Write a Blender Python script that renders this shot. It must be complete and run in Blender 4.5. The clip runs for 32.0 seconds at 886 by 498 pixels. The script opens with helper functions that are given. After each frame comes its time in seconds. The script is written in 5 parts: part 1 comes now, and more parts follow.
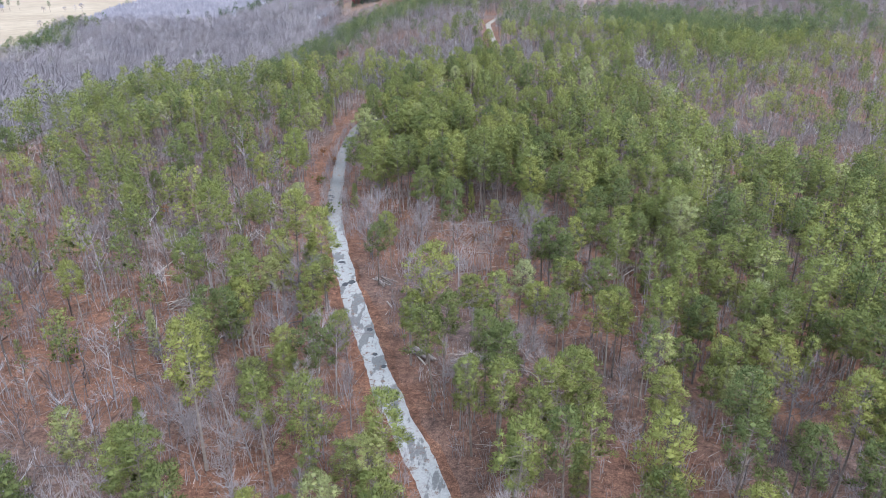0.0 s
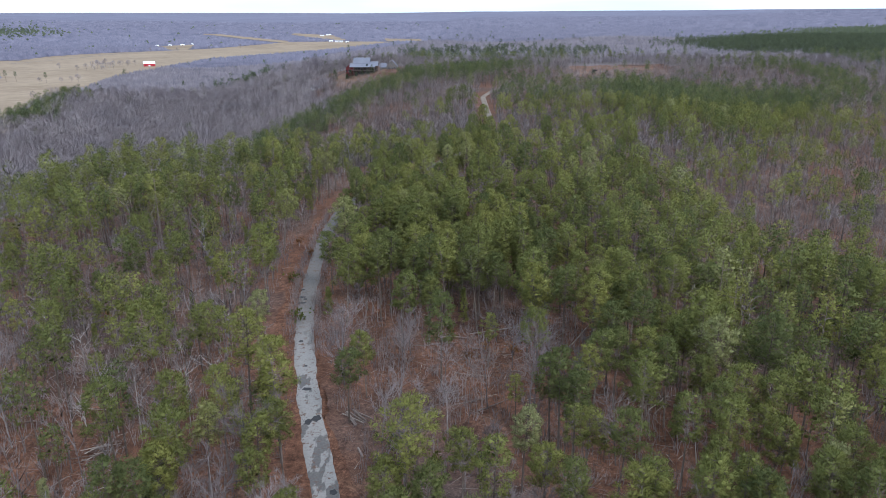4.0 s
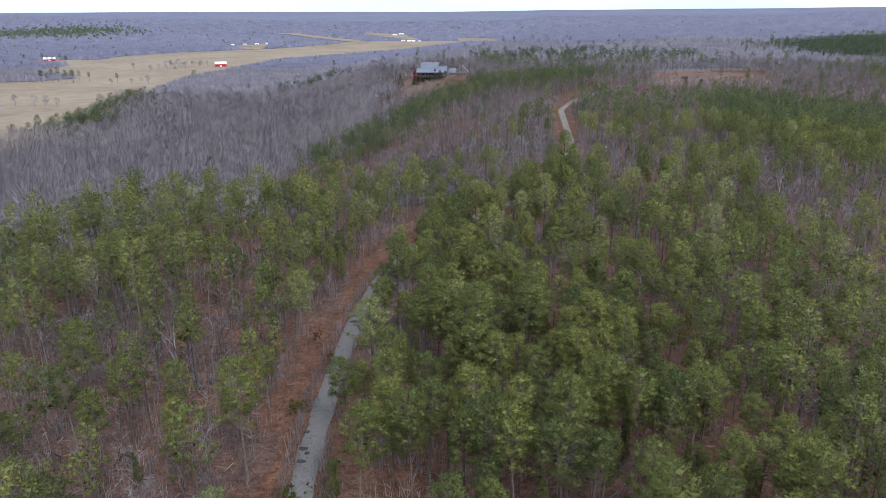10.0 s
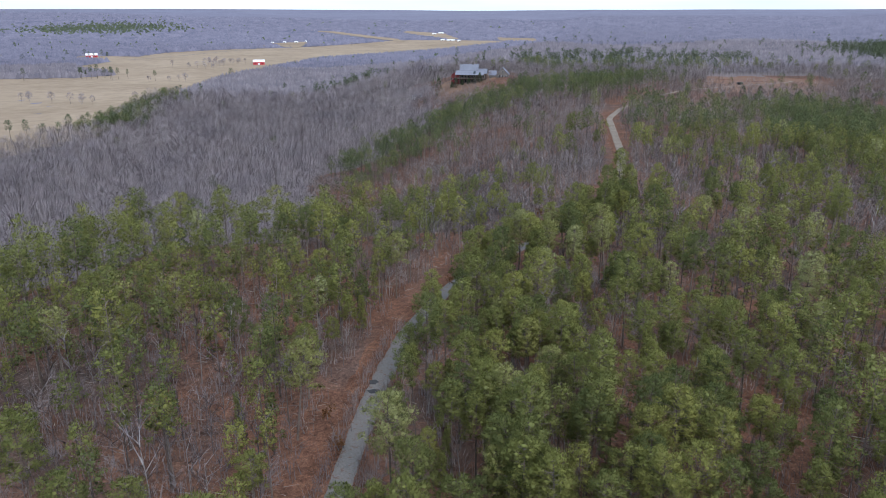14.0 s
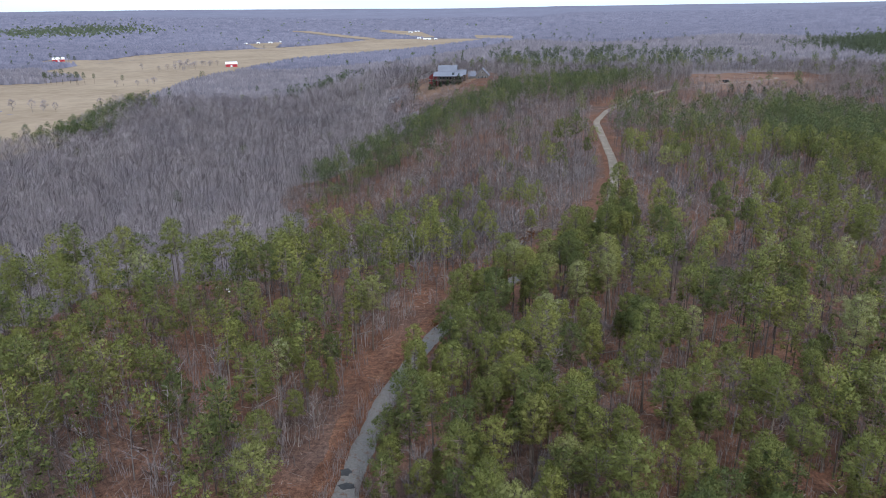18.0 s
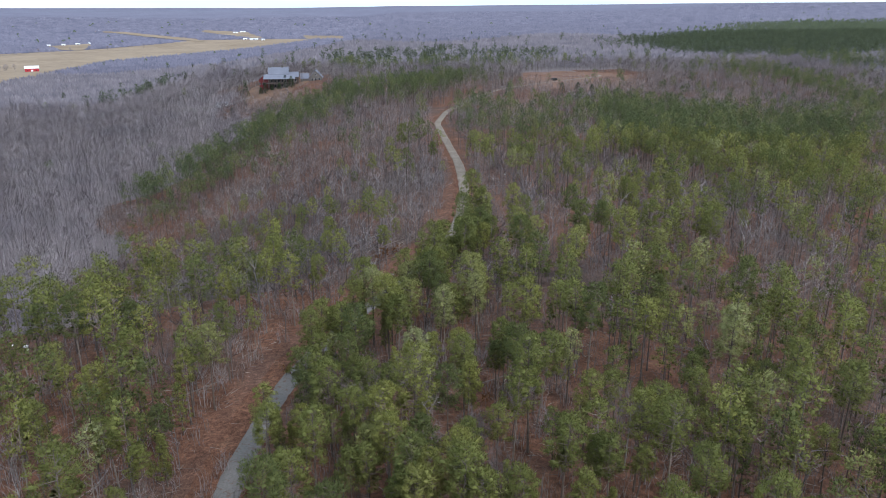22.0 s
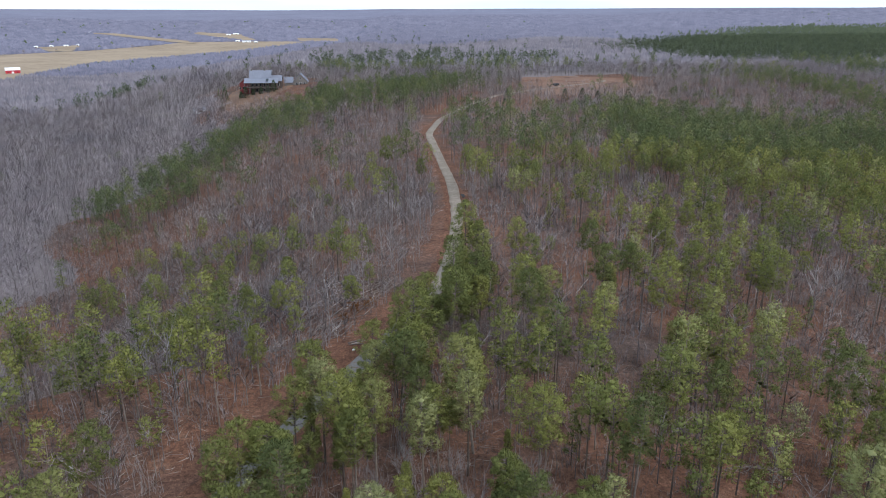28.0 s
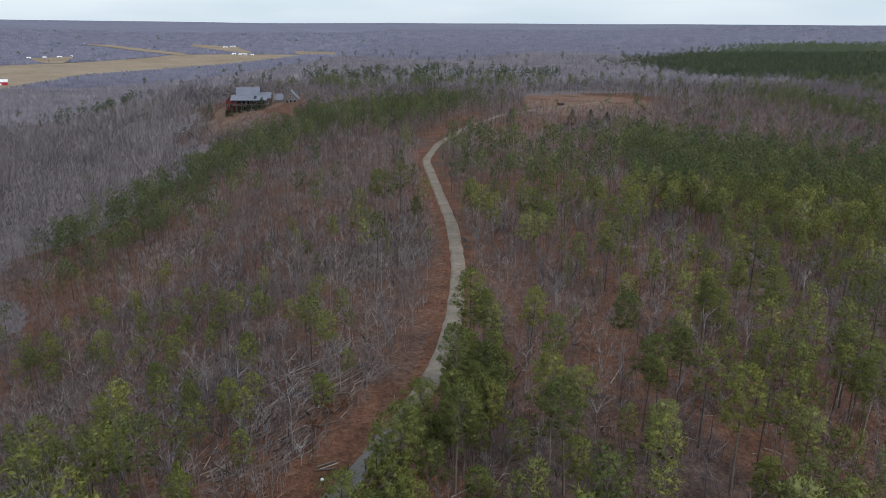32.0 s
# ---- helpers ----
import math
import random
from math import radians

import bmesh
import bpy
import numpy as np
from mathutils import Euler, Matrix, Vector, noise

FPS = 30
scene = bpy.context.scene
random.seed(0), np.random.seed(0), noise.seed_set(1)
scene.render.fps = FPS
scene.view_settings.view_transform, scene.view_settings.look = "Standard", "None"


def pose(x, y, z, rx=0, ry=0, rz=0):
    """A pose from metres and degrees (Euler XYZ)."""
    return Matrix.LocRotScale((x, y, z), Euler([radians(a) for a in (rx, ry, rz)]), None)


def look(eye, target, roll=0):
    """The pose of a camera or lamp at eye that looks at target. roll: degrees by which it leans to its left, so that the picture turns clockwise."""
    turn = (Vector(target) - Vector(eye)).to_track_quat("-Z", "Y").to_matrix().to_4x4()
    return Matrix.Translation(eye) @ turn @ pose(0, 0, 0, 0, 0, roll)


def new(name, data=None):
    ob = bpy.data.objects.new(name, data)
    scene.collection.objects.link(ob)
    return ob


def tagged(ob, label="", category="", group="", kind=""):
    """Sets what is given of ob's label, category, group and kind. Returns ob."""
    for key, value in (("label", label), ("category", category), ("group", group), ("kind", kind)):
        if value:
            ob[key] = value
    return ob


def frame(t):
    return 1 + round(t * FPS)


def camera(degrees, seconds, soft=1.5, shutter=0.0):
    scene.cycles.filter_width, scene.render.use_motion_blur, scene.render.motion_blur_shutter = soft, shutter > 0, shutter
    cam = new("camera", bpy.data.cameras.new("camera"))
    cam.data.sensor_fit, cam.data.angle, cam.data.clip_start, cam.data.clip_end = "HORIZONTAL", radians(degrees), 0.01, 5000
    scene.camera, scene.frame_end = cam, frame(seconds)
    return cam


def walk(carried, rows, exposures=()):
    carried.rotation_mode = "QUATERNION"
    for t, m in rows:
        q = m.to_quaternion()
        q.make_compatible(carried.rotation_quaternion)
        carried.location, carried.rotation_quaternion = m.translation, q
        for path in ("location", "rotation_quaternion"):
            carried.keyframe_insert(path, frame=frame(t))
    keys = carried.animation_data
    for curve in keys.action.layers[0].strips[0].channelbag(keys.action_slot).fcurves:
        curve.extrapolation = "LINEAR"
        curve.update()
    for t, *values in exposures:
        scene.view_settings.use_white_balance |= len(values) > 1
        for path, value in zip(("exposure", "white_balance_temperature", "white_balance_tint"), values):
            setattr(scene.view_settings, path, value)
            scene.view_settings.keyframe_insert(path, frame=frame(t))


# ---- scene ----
cam = camera(63.4, 32.0, soft=0.75)

PATH = [
    (0, (2.311, -29.271, 58.42), (2.335, -27.435, 57.627), -0.4),
    (0.5, (2.672, -26.948, 58.18), (2.695, -25.112, 57.386), -0.4),
    (1, (2.934, -24.509, 57.786), (2.958, -22.673, 56.992), -0.4),
    (1.5, (3.051, -21.539, 57.814), (3.078, -19.675, 57.09), -0.3),
    (2, (3.255, -18.697, 57.668), (3.285, -16.814, 56.996), -0.3),
    (2.5, (3.636, -15.521, 57.765), (3.666, -13.621, 57.142), -0.2),
    (3, (3.885, -12.205, 57.941), (3.917, -10.305, 57.316), -0.1),
    (3.5, (4.193, -8.775, 58.202), (4.227, -6.876, 57.577), -0.2),
    (4, (4.398, -4.868, 58.384), (4.434, -2.968, 57.759), -0.3),
    (4.5, (4.391, -0.978, 58.322), (4.315, 0.922, 57.701), -0.1),
    (6.5, (6.068, 18.781, 60.268), (5.98, 20.677, 59.64), -0.2),
    (7, (6.148, 23.355, 60.603), (6.059, 25.252, 59.975), -0.3),
    (7.5, (6.016, 28.119, 60.815), (5.926, 30.016, 60.188), -0.3),
    (8, (5.899, 32.78, 61.012), (5.805, 34.677, 60.385), -0.4),
    (8.5, (5.783, 37.327, 61.168), (5.683, 39.223, 60.54), -0.5),
    (9, (5.553, 41.878, 61.274), (5.413, 43.772, 60.645), -0.5),
    (9.5, (5.226, 46.218, 61.303), (5.084, 48.112, 60.675), -0.5),
    (10, (4.765, 50.487, 61.32), (4.613, 52.379, 60.692), -0.4),
    (10.5, (4.818, 54.926, 61.481), (4.572, 56.809, 60.853), -0.3),
    (11, (4.428, 59.53, 61.673), (4.179, 61.412, 61.043), -0.4),
    (11.5, (3.876, 63.557, 61.641), (3.626, 65.438, 61.01), -0.5),
    (12, (3.38, 66.943, 61.767), (3.128, 68.824, 61.136), -0.4),
    (12.5, (2.812, 69.914, 61.881), (2.561, 71.795, 61.248), -0.3),
    (13, (2.376, 72.743, 61.883), (2.126, 74.624, 61.251), -0.1),
    (13.5, (1.961, 75.719, 62.1), (1.712, 77.6, 61.468), -0.1),
    (14, (1.399, 78.931, 62.295), (1.151, 80.812, 61.664), 0.0),
    (14.5, (0.918, 82.201, 62.427), (0.672, 84.082, 61.796), -0.0),
    (16.5, (-0.663, 92.713, 63.645), (-0.86, 94.6, 63.011), -0.6),
    (17, (-1.272, 96.054, 63.668), (-1.465, 97.941, 63.035), -0.5),
    (17.5, (-1.729, 99.673, 63.653), (-1.923, 101.56, 63.018), -0.6),
    (18, (-2.059, 102.914, 63.531), (-2.254, 104.8, 62.894), -0.7),
    (18.5, (-2.39, 105.793, 63.461), (-2.57, 107.68, 62.824), -0.6),
    (19, (-2.785, 108.102, 63.419), (-2.766, 109.998, 62.781), -0.4),
    (19.5, (-3.239, 110.326, 63.548), (-3.211, 112.221, 62.908), -0.4),
    (20, (-3.526, 112.411, 63.574), (-3.435, 114.303, 62.934), -0.4),
    (20.5, (-3.844, 114.401, 63.552), (-3.719, 116.292, 62.913), -0.4),
    (21, (-3.842, 116.309, 63.448), (-3.684, 118.197, 62.808), -0.4),
    (21.5, (-4.166, 118.057, 63.341), (-3.959, 119.94, 62.7), -0.4),
    (22, (-4.292, 119.706, 63.238), (-4.055, 121.586, 62.597), -0.4),
    (22.5, (-4.301, 121.21, 63.091), (-4.065, 123.09, 62.45), -0.5),
    (23, (-4.383, 122.733, 62.768), (-4.144, 124.613, 62.128), -0.4),
    (23.5, (-4.149, 124.829, 62.602), (-3.91, 126.708, 61.962), -0.4),
    (24, (-3.798, 127.756, 62.413), (-3.556, 129.635, 61.773), -0.5),
    (24.5, (-3.431, 130.941, 62.211), (-3.187, 132.82, 61.571), -0.5),
    (25, (-2.949, 134.425, 62.106), (-2.703, 136.304, 61.466), -0.4),
    (25.5, (-2.273, 138.076, 61.994), (-2.024, 139.955, 61.356), -0.3),
    (27.5, (2.358, 156.897, 60.351), (2.606, 158.777, 59.716), -0.0),
    (28, (3.267, 161.291, 60.24), (3.515, 163.172, 59.608), -0.1),
    (28.5, (3.919, 165.503, 60.185), (4.172, 167.402, 59.608), 0.2),
    (29, (4.388, 169.619, 60.229), (4.644, 171.517, 59.654), 0.3),
    (29.5, (4.762, 173.901, 60.155), (5.021, 175.807, 59.608), 0.6),
    (30, (5.188, 178.299, 60.358), (5.449, 180.205, 59.809), 0.6),
    (30.5, (5.46, 182.261, 60.403), (5.723, 184.167, 59.857), 0.7),
    (31, (5.831, 186.693, 60.475), (6.096, 188.599, 59.928), 0.7),
    (31.5, (6.316, 191.426, 60.475), (6.582, 193.332, 59.932), 0.9),
    (32, (7.39, 196.181, 60.854), (7.648, 198.072, 60.256), 0.4),
]

# ---------------------------------------------------------------- exposure
EXPOSURES = [(t, stops, kelvin, tint) for t, stops, kelvin, tint in (
    (0.0, 1.0, 5720, 15), (1.0, 0.95, 5740, 15), (1.7, 0.76, 5780, 16), (2.5, 0.33, 5860, 16), (3.0, 0.06, 5890, 16), (4.0, 0.05, 5920, 16), (13.0, 0.0, 6000, 17),
    (25.0, 0.02, 6060, 15), (28.0, 0.03, 6120, 15), (28.6, -0.2, 6180, 14), (29.2, -0.46, 6240, 14), (30.0, -0.54, 6300, 14), (32.0, -0.54, 6400, 14))]
walk(cam, [(t, look(eye, target, roll)) for t, eye, target, roll in PATH], EXPOSURES)

# ---------------------------------------------------------------- sky and sun
SUN_EL, SUN_AZ = 38.0, 150.0
world = bpy.data.worlds.new("overcast_sky")
scene.world = world
world.use_nodes = True
wt = world.node_tree
wt.nodes.clear()
sky = wt.nodes.new("ShaderNodeTexSky")
sky.sky_type = "NISHITA"
sky.sun_disc = False
sky.sun_elevation, sky.sun_rotation = radians(SUN_EL), radians(SUN_AZ)
sky.air_density, sky.dust_density, sky.ozone_density = 1.0, 2.0, 1.5
veil = wt.nodes.new("ShaderNodeMixRGB")
veil.inputs[0].default_value = 0.72
where = wt.nodes.new("ShaderNodeTexCoord")
flat = wt.nodes.new("ShaderNodeMapping")
flat.inputs["Scale"].default_value = (1.0, 1.0, 6.0)
cloud = wt.nodes.new("ShaderNodeTexNoise")
cloud.inputs["Scale"].default_value, cloud.inputs["Detail"].default_value = 2.6, 5.0
tone = wt.nodes.new("ShaderNodeValToRGB")
tone.color_ramp.elements[0].position, tone.color_ramp.elements[0].color = 0.35, (6.4, 7.95, 8.9, 1)
tone.color_ramp.elements[1].position, tone.color_ramp.elements[1].color = 0.65, (8.1, 9.35, 9.95, 1)
wt.links.new(where.outputs["Generated"], flat.inputs["Vector"])
wt.links.new(flat.outputs[0], cloud.inputs["Vector"])
wt.links.new(cloud.outputs["Fac"], tone.inputs[0])
wt.links.new(tone.outputs[0], veil.inputs[2])
bg = wt.nodes.new("ShaderNodeBackground")
bg.inputs[1].default_value = 0.17
wo = wt.nodes.new("ShaderNodeOutputWorld")
wt.links.new(sky.outputs[0], veil.inputs[1])
wt.links.new(veil.outputs[0], bg.inputs[0])
wt.links.new(bg.outputs[0], wo.inputs[0])
sun_data = bpy.data.lights.new("sun", "SUN")
sun_data.energy, sun_data.angle, sun_data.color = 1.7, radians(14), (1.0, 0.96, 0.9)
sun = new("sun", sun_data)
sun.matrix_world = look((0, 0, 300), (300 * math.sin(radians(SUN_AZ)) * -0.8, 300 * math.cos(radians(SUN_AZ)) * -0.8, 60))


# ---------------------------------------------------------------- materials
def material(name, rough=0.9):
    m = bpy.data.materials.new(name)
    m.use_nodes = True
    nt = m.node_tree
    return m, nt, nt.nodes["Principled BSDF"]


def add(nt, kind, **values):
    n = nt.nodes.new(kind)
    for key, value in values.items():
        n.inputs[key].default_value = value
    return n


def ramp(nt, source, stops):
    r = nt.nodes.new("ShaderNodeValToRGB")
    while len(r.color_ramp.elements) < len(stops):
        r.color_ramp.elements.new(0.5)
    for e, (p, c) in zip(r.color_ramp.elements, stops):
        e.position, e.color = p, (*c, 1)
    nt.links.new(source, r.inputs[0])
    return r.outputs[0]


def mix(nt, factor, a, b, kind="MIX"):
    n = nt.nodes.new("ShaderNodeMixRGB")
    n.blend_type = kind
    for i, v in ((0, factor), (1, a), (2, b)):
        if hasattr(v, "is_linked"):
            nt.links.new(v, n.inputs[i])
        else:
            n.inputs[i].default_value = v if i == 0 else (*v, 1)
    return n.outputs[0]


def noise_of(nt, scale, detail=4.0, rough=0.6, vector=None):
    n = add(nt, "ShaderNodeTexNoise", Scale=scale, Detail=detail, Roughness=rough)
    if vector is None:
        g = nt.nodes.new("ShaderNodeNewGeometry")
        vector = g.outputs["Position"]
    nt.links.new(vector, n.inputs["Vector"])
    return n.outputs["Fac"]


def bump(nt, bsdf, height, strength, distance):
    b = add(nt, "ShaderNodeBump", Strength=strength, Distance=distance)
    nt.links.new(height, b.inputs["Height"])
    nt.links.new(b.outputs[0], bsdf.inputs["Normal"])


def two_scale(name, dark, light, coarse, fine, rough=0.9, relief=0.02, metal=0.0):
    """A surface of two tones, mottled at a coarse and a fine scale (in cycles a metre)."""
    m, nt, b = material(name)
    big, small = noise_of(nt, coarse, 3), noise_of(nt, fine, 5, 0.7)
    f = mix(nt, 0.5, big, small)
    nt.links.new(ramp(nt, f, [(0.3, dark), (0.7, light)]), b.inputs["Base Color"])
    b.inputs["Roughness"].default_value, b.inputs["Metallic"].default_value = rough, metal
    b.inputs["Specular IOR Level"].default_value = 0.12 if rough > 0.8 else 0.5
    if relief:
        bump(nt, b, small, 0.6, relief)
    return m


def per_tree(nt):
    """A number of 0 to 1 that each tree has of its own."""
    a = nt.nodes.new("ShaderNodeAttribute")
    a.attribute_name = "tree_tint"
    o = nt.nodes.new("ShaderNodeObjectInfo")
    s = nt.nodes.new("ShaderNodeMath")
    s.operation = "ADD"
    nt.links.new(a.outputs["Fac"], s.inputs[0])
    nt.links.new(o.outputs["Random"], s.inputs[1])
    f = nt.nodes.new("ShaderNodeMath")
    f.operation = "FRACT"
    nt.links.new(s.outputs[0], f.inputs[0])
    return f.outputs[0]


def foliage(name, tones, translucency=0.35):
    m, nt, b = material(name)
    base = ramp(nt, per_tree(nt), tones)
    grain = noise_of(nt, 1.6, 3, 0.7)
    grain = ramp(nt, grain, [(0.3, (0.7, 0.72, 0.7)), (0.7, (1.3, 1.28, 1.2))])
    col = mix(nt, 1.0, base, grain, "MULTIPLY")
    g = nt.nodes.new("ShaderNodeNewGeometry")
    knot = ramp(nt, g.outputs["Random Per Island"], [(0.0, (0.82, 0.84, 0.86)), (0.6, (1.02, 1.02, 1.01)), (1.0, (1.16, 1.15, 1.1))])
    col = mix(nt, 1.0, col, knot, "MULTIPLY")
    fine = noise_of(nt, 2.6, 4, 0.85)
    needles = ramp(nt, fine, [(0.3, (0.85, 0.86, 0.86)), (0.7, (1.15, 1.14, 1.12))])
    col = mix(nt, 1.0, col, needles, "MULTIPLY")
    nt.links.new(col, b.inputs["Base Color"])
    b.inputs["Roughness"].default_value = 0.75
    b.inputs["Specular IOR Level"].default_value = 0.2
    t = nt.nodes.new("ShaderNodeBsdfTranslucent")
    nt.links.new(col, t.inputs[0])
    ms = nt.nodes.new("ShaderNodeMixShader")
    ms.inputs[0].default_value = translucency
    out = nt.nodes["Material Output"]
    nt.links.new(b.outputs[0], ms.inputs[1])
    nt.links.new(t.outputs[0], ms.inputs[2])
    nt.links.new(ms.outputs[0], out.inputs[0])
    return m


def bark(name, tones):
    m, nt, b = material(name)
    base = ramp(nt, per_tree(nt), tones)
    g = ramp(nt, noise_of(nt, 2.5, 4), [(0.3, (0.7, 0.7, 0.7)), (0.7, (1.25, 1.25, 1.25))])
    wide = ramp(nt, noise_of(nt, 0.028, 3), [(0.32, (0.72, 0.73, 0.78)), (0.68, (1.22, 1.2, 1.15))])
    base = mix(nt, 1.0, base, wide, "MULTIPLY")
    nt.links.new(mix(nt, 1.0, base, g, "MULTIPLY"), b.inputs["Base Color"])
    b.inputs["Roughness"].default_value = 0.9
    b.inputs["Specular IOR Level"].default_value = 0.2
    return m


PINE = foliage("pine_needles", [(0.0, (0.122, 0.143, 0.055)), (0.35, (0.186, 0.202, 0.066)),
                                (0.7, (0.222, 0.236, 0.074)), (0.92, (0.274, 0.274, 0.082)), (1.0, (0.31, 0.318, 0.155))], 0.34)
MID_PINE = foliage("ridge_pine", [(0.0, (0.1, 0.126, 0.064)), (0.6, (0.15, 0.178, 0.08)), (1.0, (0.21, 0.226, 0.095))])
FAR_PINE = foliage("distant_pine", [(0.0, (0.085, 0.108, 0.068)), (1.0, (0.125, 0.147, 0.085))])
CEDAR = foliage("cedar_needles", [(0.0, (0.035, 0.055, 0.03)), (1.0, (0.06, 0.085, 0.042))])
SHRUB = foliage("evergreen_shrub", [(0.0, (0.07, 0.105, 0.025)), (1.0, (0.12, 0.125, 0.03))])
DRY_LEAF = foliage("dry_leaves", [(0.0, (0.16, 0.075, 0.035)), (1.0, (0.26, 0.14, 0.07))])
PINE_BARK = bark("pine_bark", [(0.0, (0.11, 0.087, 0.073)), (0.6, (0.175, 0.14, 0.118)), (1.0, (0.245, 0.205, 0.175))])
GREY_BARK = bark("grey_bark", [(0.0, (0.13, 0.11, 0.108)), (0.6, (0.2, 0.175, 0.172)), (0.74, (0.26, 0.236, 0.228)), (1.0, (0.37, 0.342, 0.326))])
TWIG = bark("bare_twigs", [(0.0, (0.163, 0.136, 0.133)), (0.5, (0.245, 0.211, 0.208)), (1.0, (0.32, 0.285, 0.282))])
VALLEY_TWIG = bark("valley_twigs", [(0.0, (0.24, 0.204, 0.21)), (0.5, (0.3, 0.26, 0.268)), (1.0, (0.37, 0.328, 0.336))])
# distance haze put into the twig colour, bluer for the farther woods
HAZED_RIDGE_TWIG = bark("ridge_twigs", [(0.0, (0.188, 0.17, 0.19)), (1.0, (0.248, 0.226, 0.25))])
HAZED_FAR_TWIG = bark("distant_twigs", [(0.0, (0.175, 0.171, 0.226)), (1.0, (0.212, 0.206, 0.264))])
PALE_LOG = bark("weathered_log", [(0.0, (0.15, 0.115, 0.1)), (0.6, (0.25, 0.205, 0.18)), (1.0, (0.42, 0.365, 0.32))])


def litter_material(name="leaf_litter", grey_from=0.46, depth=1.0, tint_g=0.965):
    """Fallen leaves: red-brown with grey and dark patches."""
    m, nt, b = material(name)
    big = noise_of(nt, 0.02, 4, 0.6)
    mid = noise_of(nt, 0.18, 5, 0.7)
    fine = noise_of(nt, 2.2, 6, 0.8)
    red = ramp(nt, mid, [(0.3, (0.1, 0.057, 0.042)), (0.55, (0.168, 0.092, 0.066)), (0.75, (0.25, 0.158, 0.115))])
    grey = ramp(nt, mid, [(0.3, (0.08, 0.06, 0.056)), (0.7, (0.145, 0.113, 0.106))])
    col = mix(nt, ramp(nt, big, [(grey_from, (0, 0, 0)), (grey_from + 0.18, (1, 1, 1))]), red, grey)
    spot = noise_of(nt, 0.9, 4, 0.75)
    col = mix(nt, 1.0, col, ramp(nt, spot, [(0.3, (0.45, 0.46, 0.48)), (0.7, (1.42, 1.4, 1.36))]), "MULTIPLY")
    col = mix(nt, 1.0, col, ramp(nt, fine, [(0.3, (0.5, 0.5, 0.5)), (0.7, (1.45, 1.45, 1.45))]), "MULTIPLY")
    leaf = noise_of(nt, 5.5, 3, 0.9)
    col = mix(nt, 1.0, col, ramp(nt, leaf, [(0.34, (0.55, 0.53, 0.52)), (0.66, (1.5, 1.45, 1.4))]), "MULTIPLY")
    col = mix(nt, 1.0, col, (depth, depth * tint_g, depth * (2 * tint_g - 1)), "MULTIPLY")
    nt.links.new(col, b.inputs["Base Color"])
    b.inputs["Roughness"].default_value = 0.95
    b.inputs["Specular IOR Level"].default_value = 0.1
    bump(nt, b, fine, 0.7, 0.12)
    return m


LITTER = litter_material(depth=0.95, tint_g=0.945)
RED_LITTER = litter_material("red_pine_straw", 0.78, 0.88, 0.92)
GREY_LITTER = two_scale("grey_leaf_litter", (0.13, 0.108, 0.108), (0.205, 0.173, 0.174), 0.05, 1.0, relief=0.1)
# far wooded ground, with blue-grey distance haze mixed into its colour
HAZED_WOODS = two_scale("distant_bare_woods", (0.142, 0.139, 0.186), (0.196, 0.192, 0.248), 0.008, 0.06, relief=3.0)
DRY_GRASS = two_scale("dry_grass", (0.1, 0.07, 0.056), (0.24, 0.14, 0.088), 0.09, 0.9, relief=0.08)
STRAW = two_scale("winter_pasture", (0.205, 0.15, 0.098), (0.365, 0.28, 0.196), 0.007, 0.05, relief=0.1)
DIRT = two_scale("bare_red_dirt", (0.105, 0.06, 0.042), (0.25, 0.142, 0.096), 0.12, 0.9, relief=0.06)
GRAVEL = two_scale("pale_gravel", (0.135, 0.107, 0.083), (0.32, 0.268, 0.214), 0.22, 1.1, relief=0.03)


# ---------------------------------------------------------------- the lie of the land
EDGE_Y = [-400, 150, 220, 255, 290, 330, 380, 430, 480, 550, 620, 650, 690, 720, 750, 800, 1000, 1200, 1500, 2500, 6000]
EDGE_X = [-130, -125, -118, -95, 5, 12, 15, 12, 5, 5, 12, 16, 5, -5, -20, -45, -95, -30, 40, 200, 400]
# where the tall hardwoods of the valley begin, below the ridge's own smaller trees
TALL_Y = [-400, 90, 150, 255, 290, 350, 425, 525, 596, 640, 700, 760, 900]
TALL_X = [-195, -175, -142, -112, -78, -100, -115, -142, -98, -66, -92, -112, -125]
ROAD_Y = [-60, 36, 56, 91, 115, 137, 165, 190, 209, 236, 256, 282, 298, 315, 341, 375, 414, 472, 527, 575, 647, 696, 729, 787]
ROAD_X = [24, 2, -5, -14, -19, -22, -24, -24.5, -23.5, -18, -9, 6, 15, 23, 30, 36, 40, 42, 44, 56, 87, 116, 153, 232]


def smooth(t):
    t = np.clip(t, 0, 1)
    return t * t * (3 - 2 * t)


def curve(y, ys, xs):
    """A smooth line through the knots."""
    return (np.interp(y - 7, ys, xs) + 2 * np.interp(y, ys, xs) + np.interp(y + 7, ys, xs)) / 4


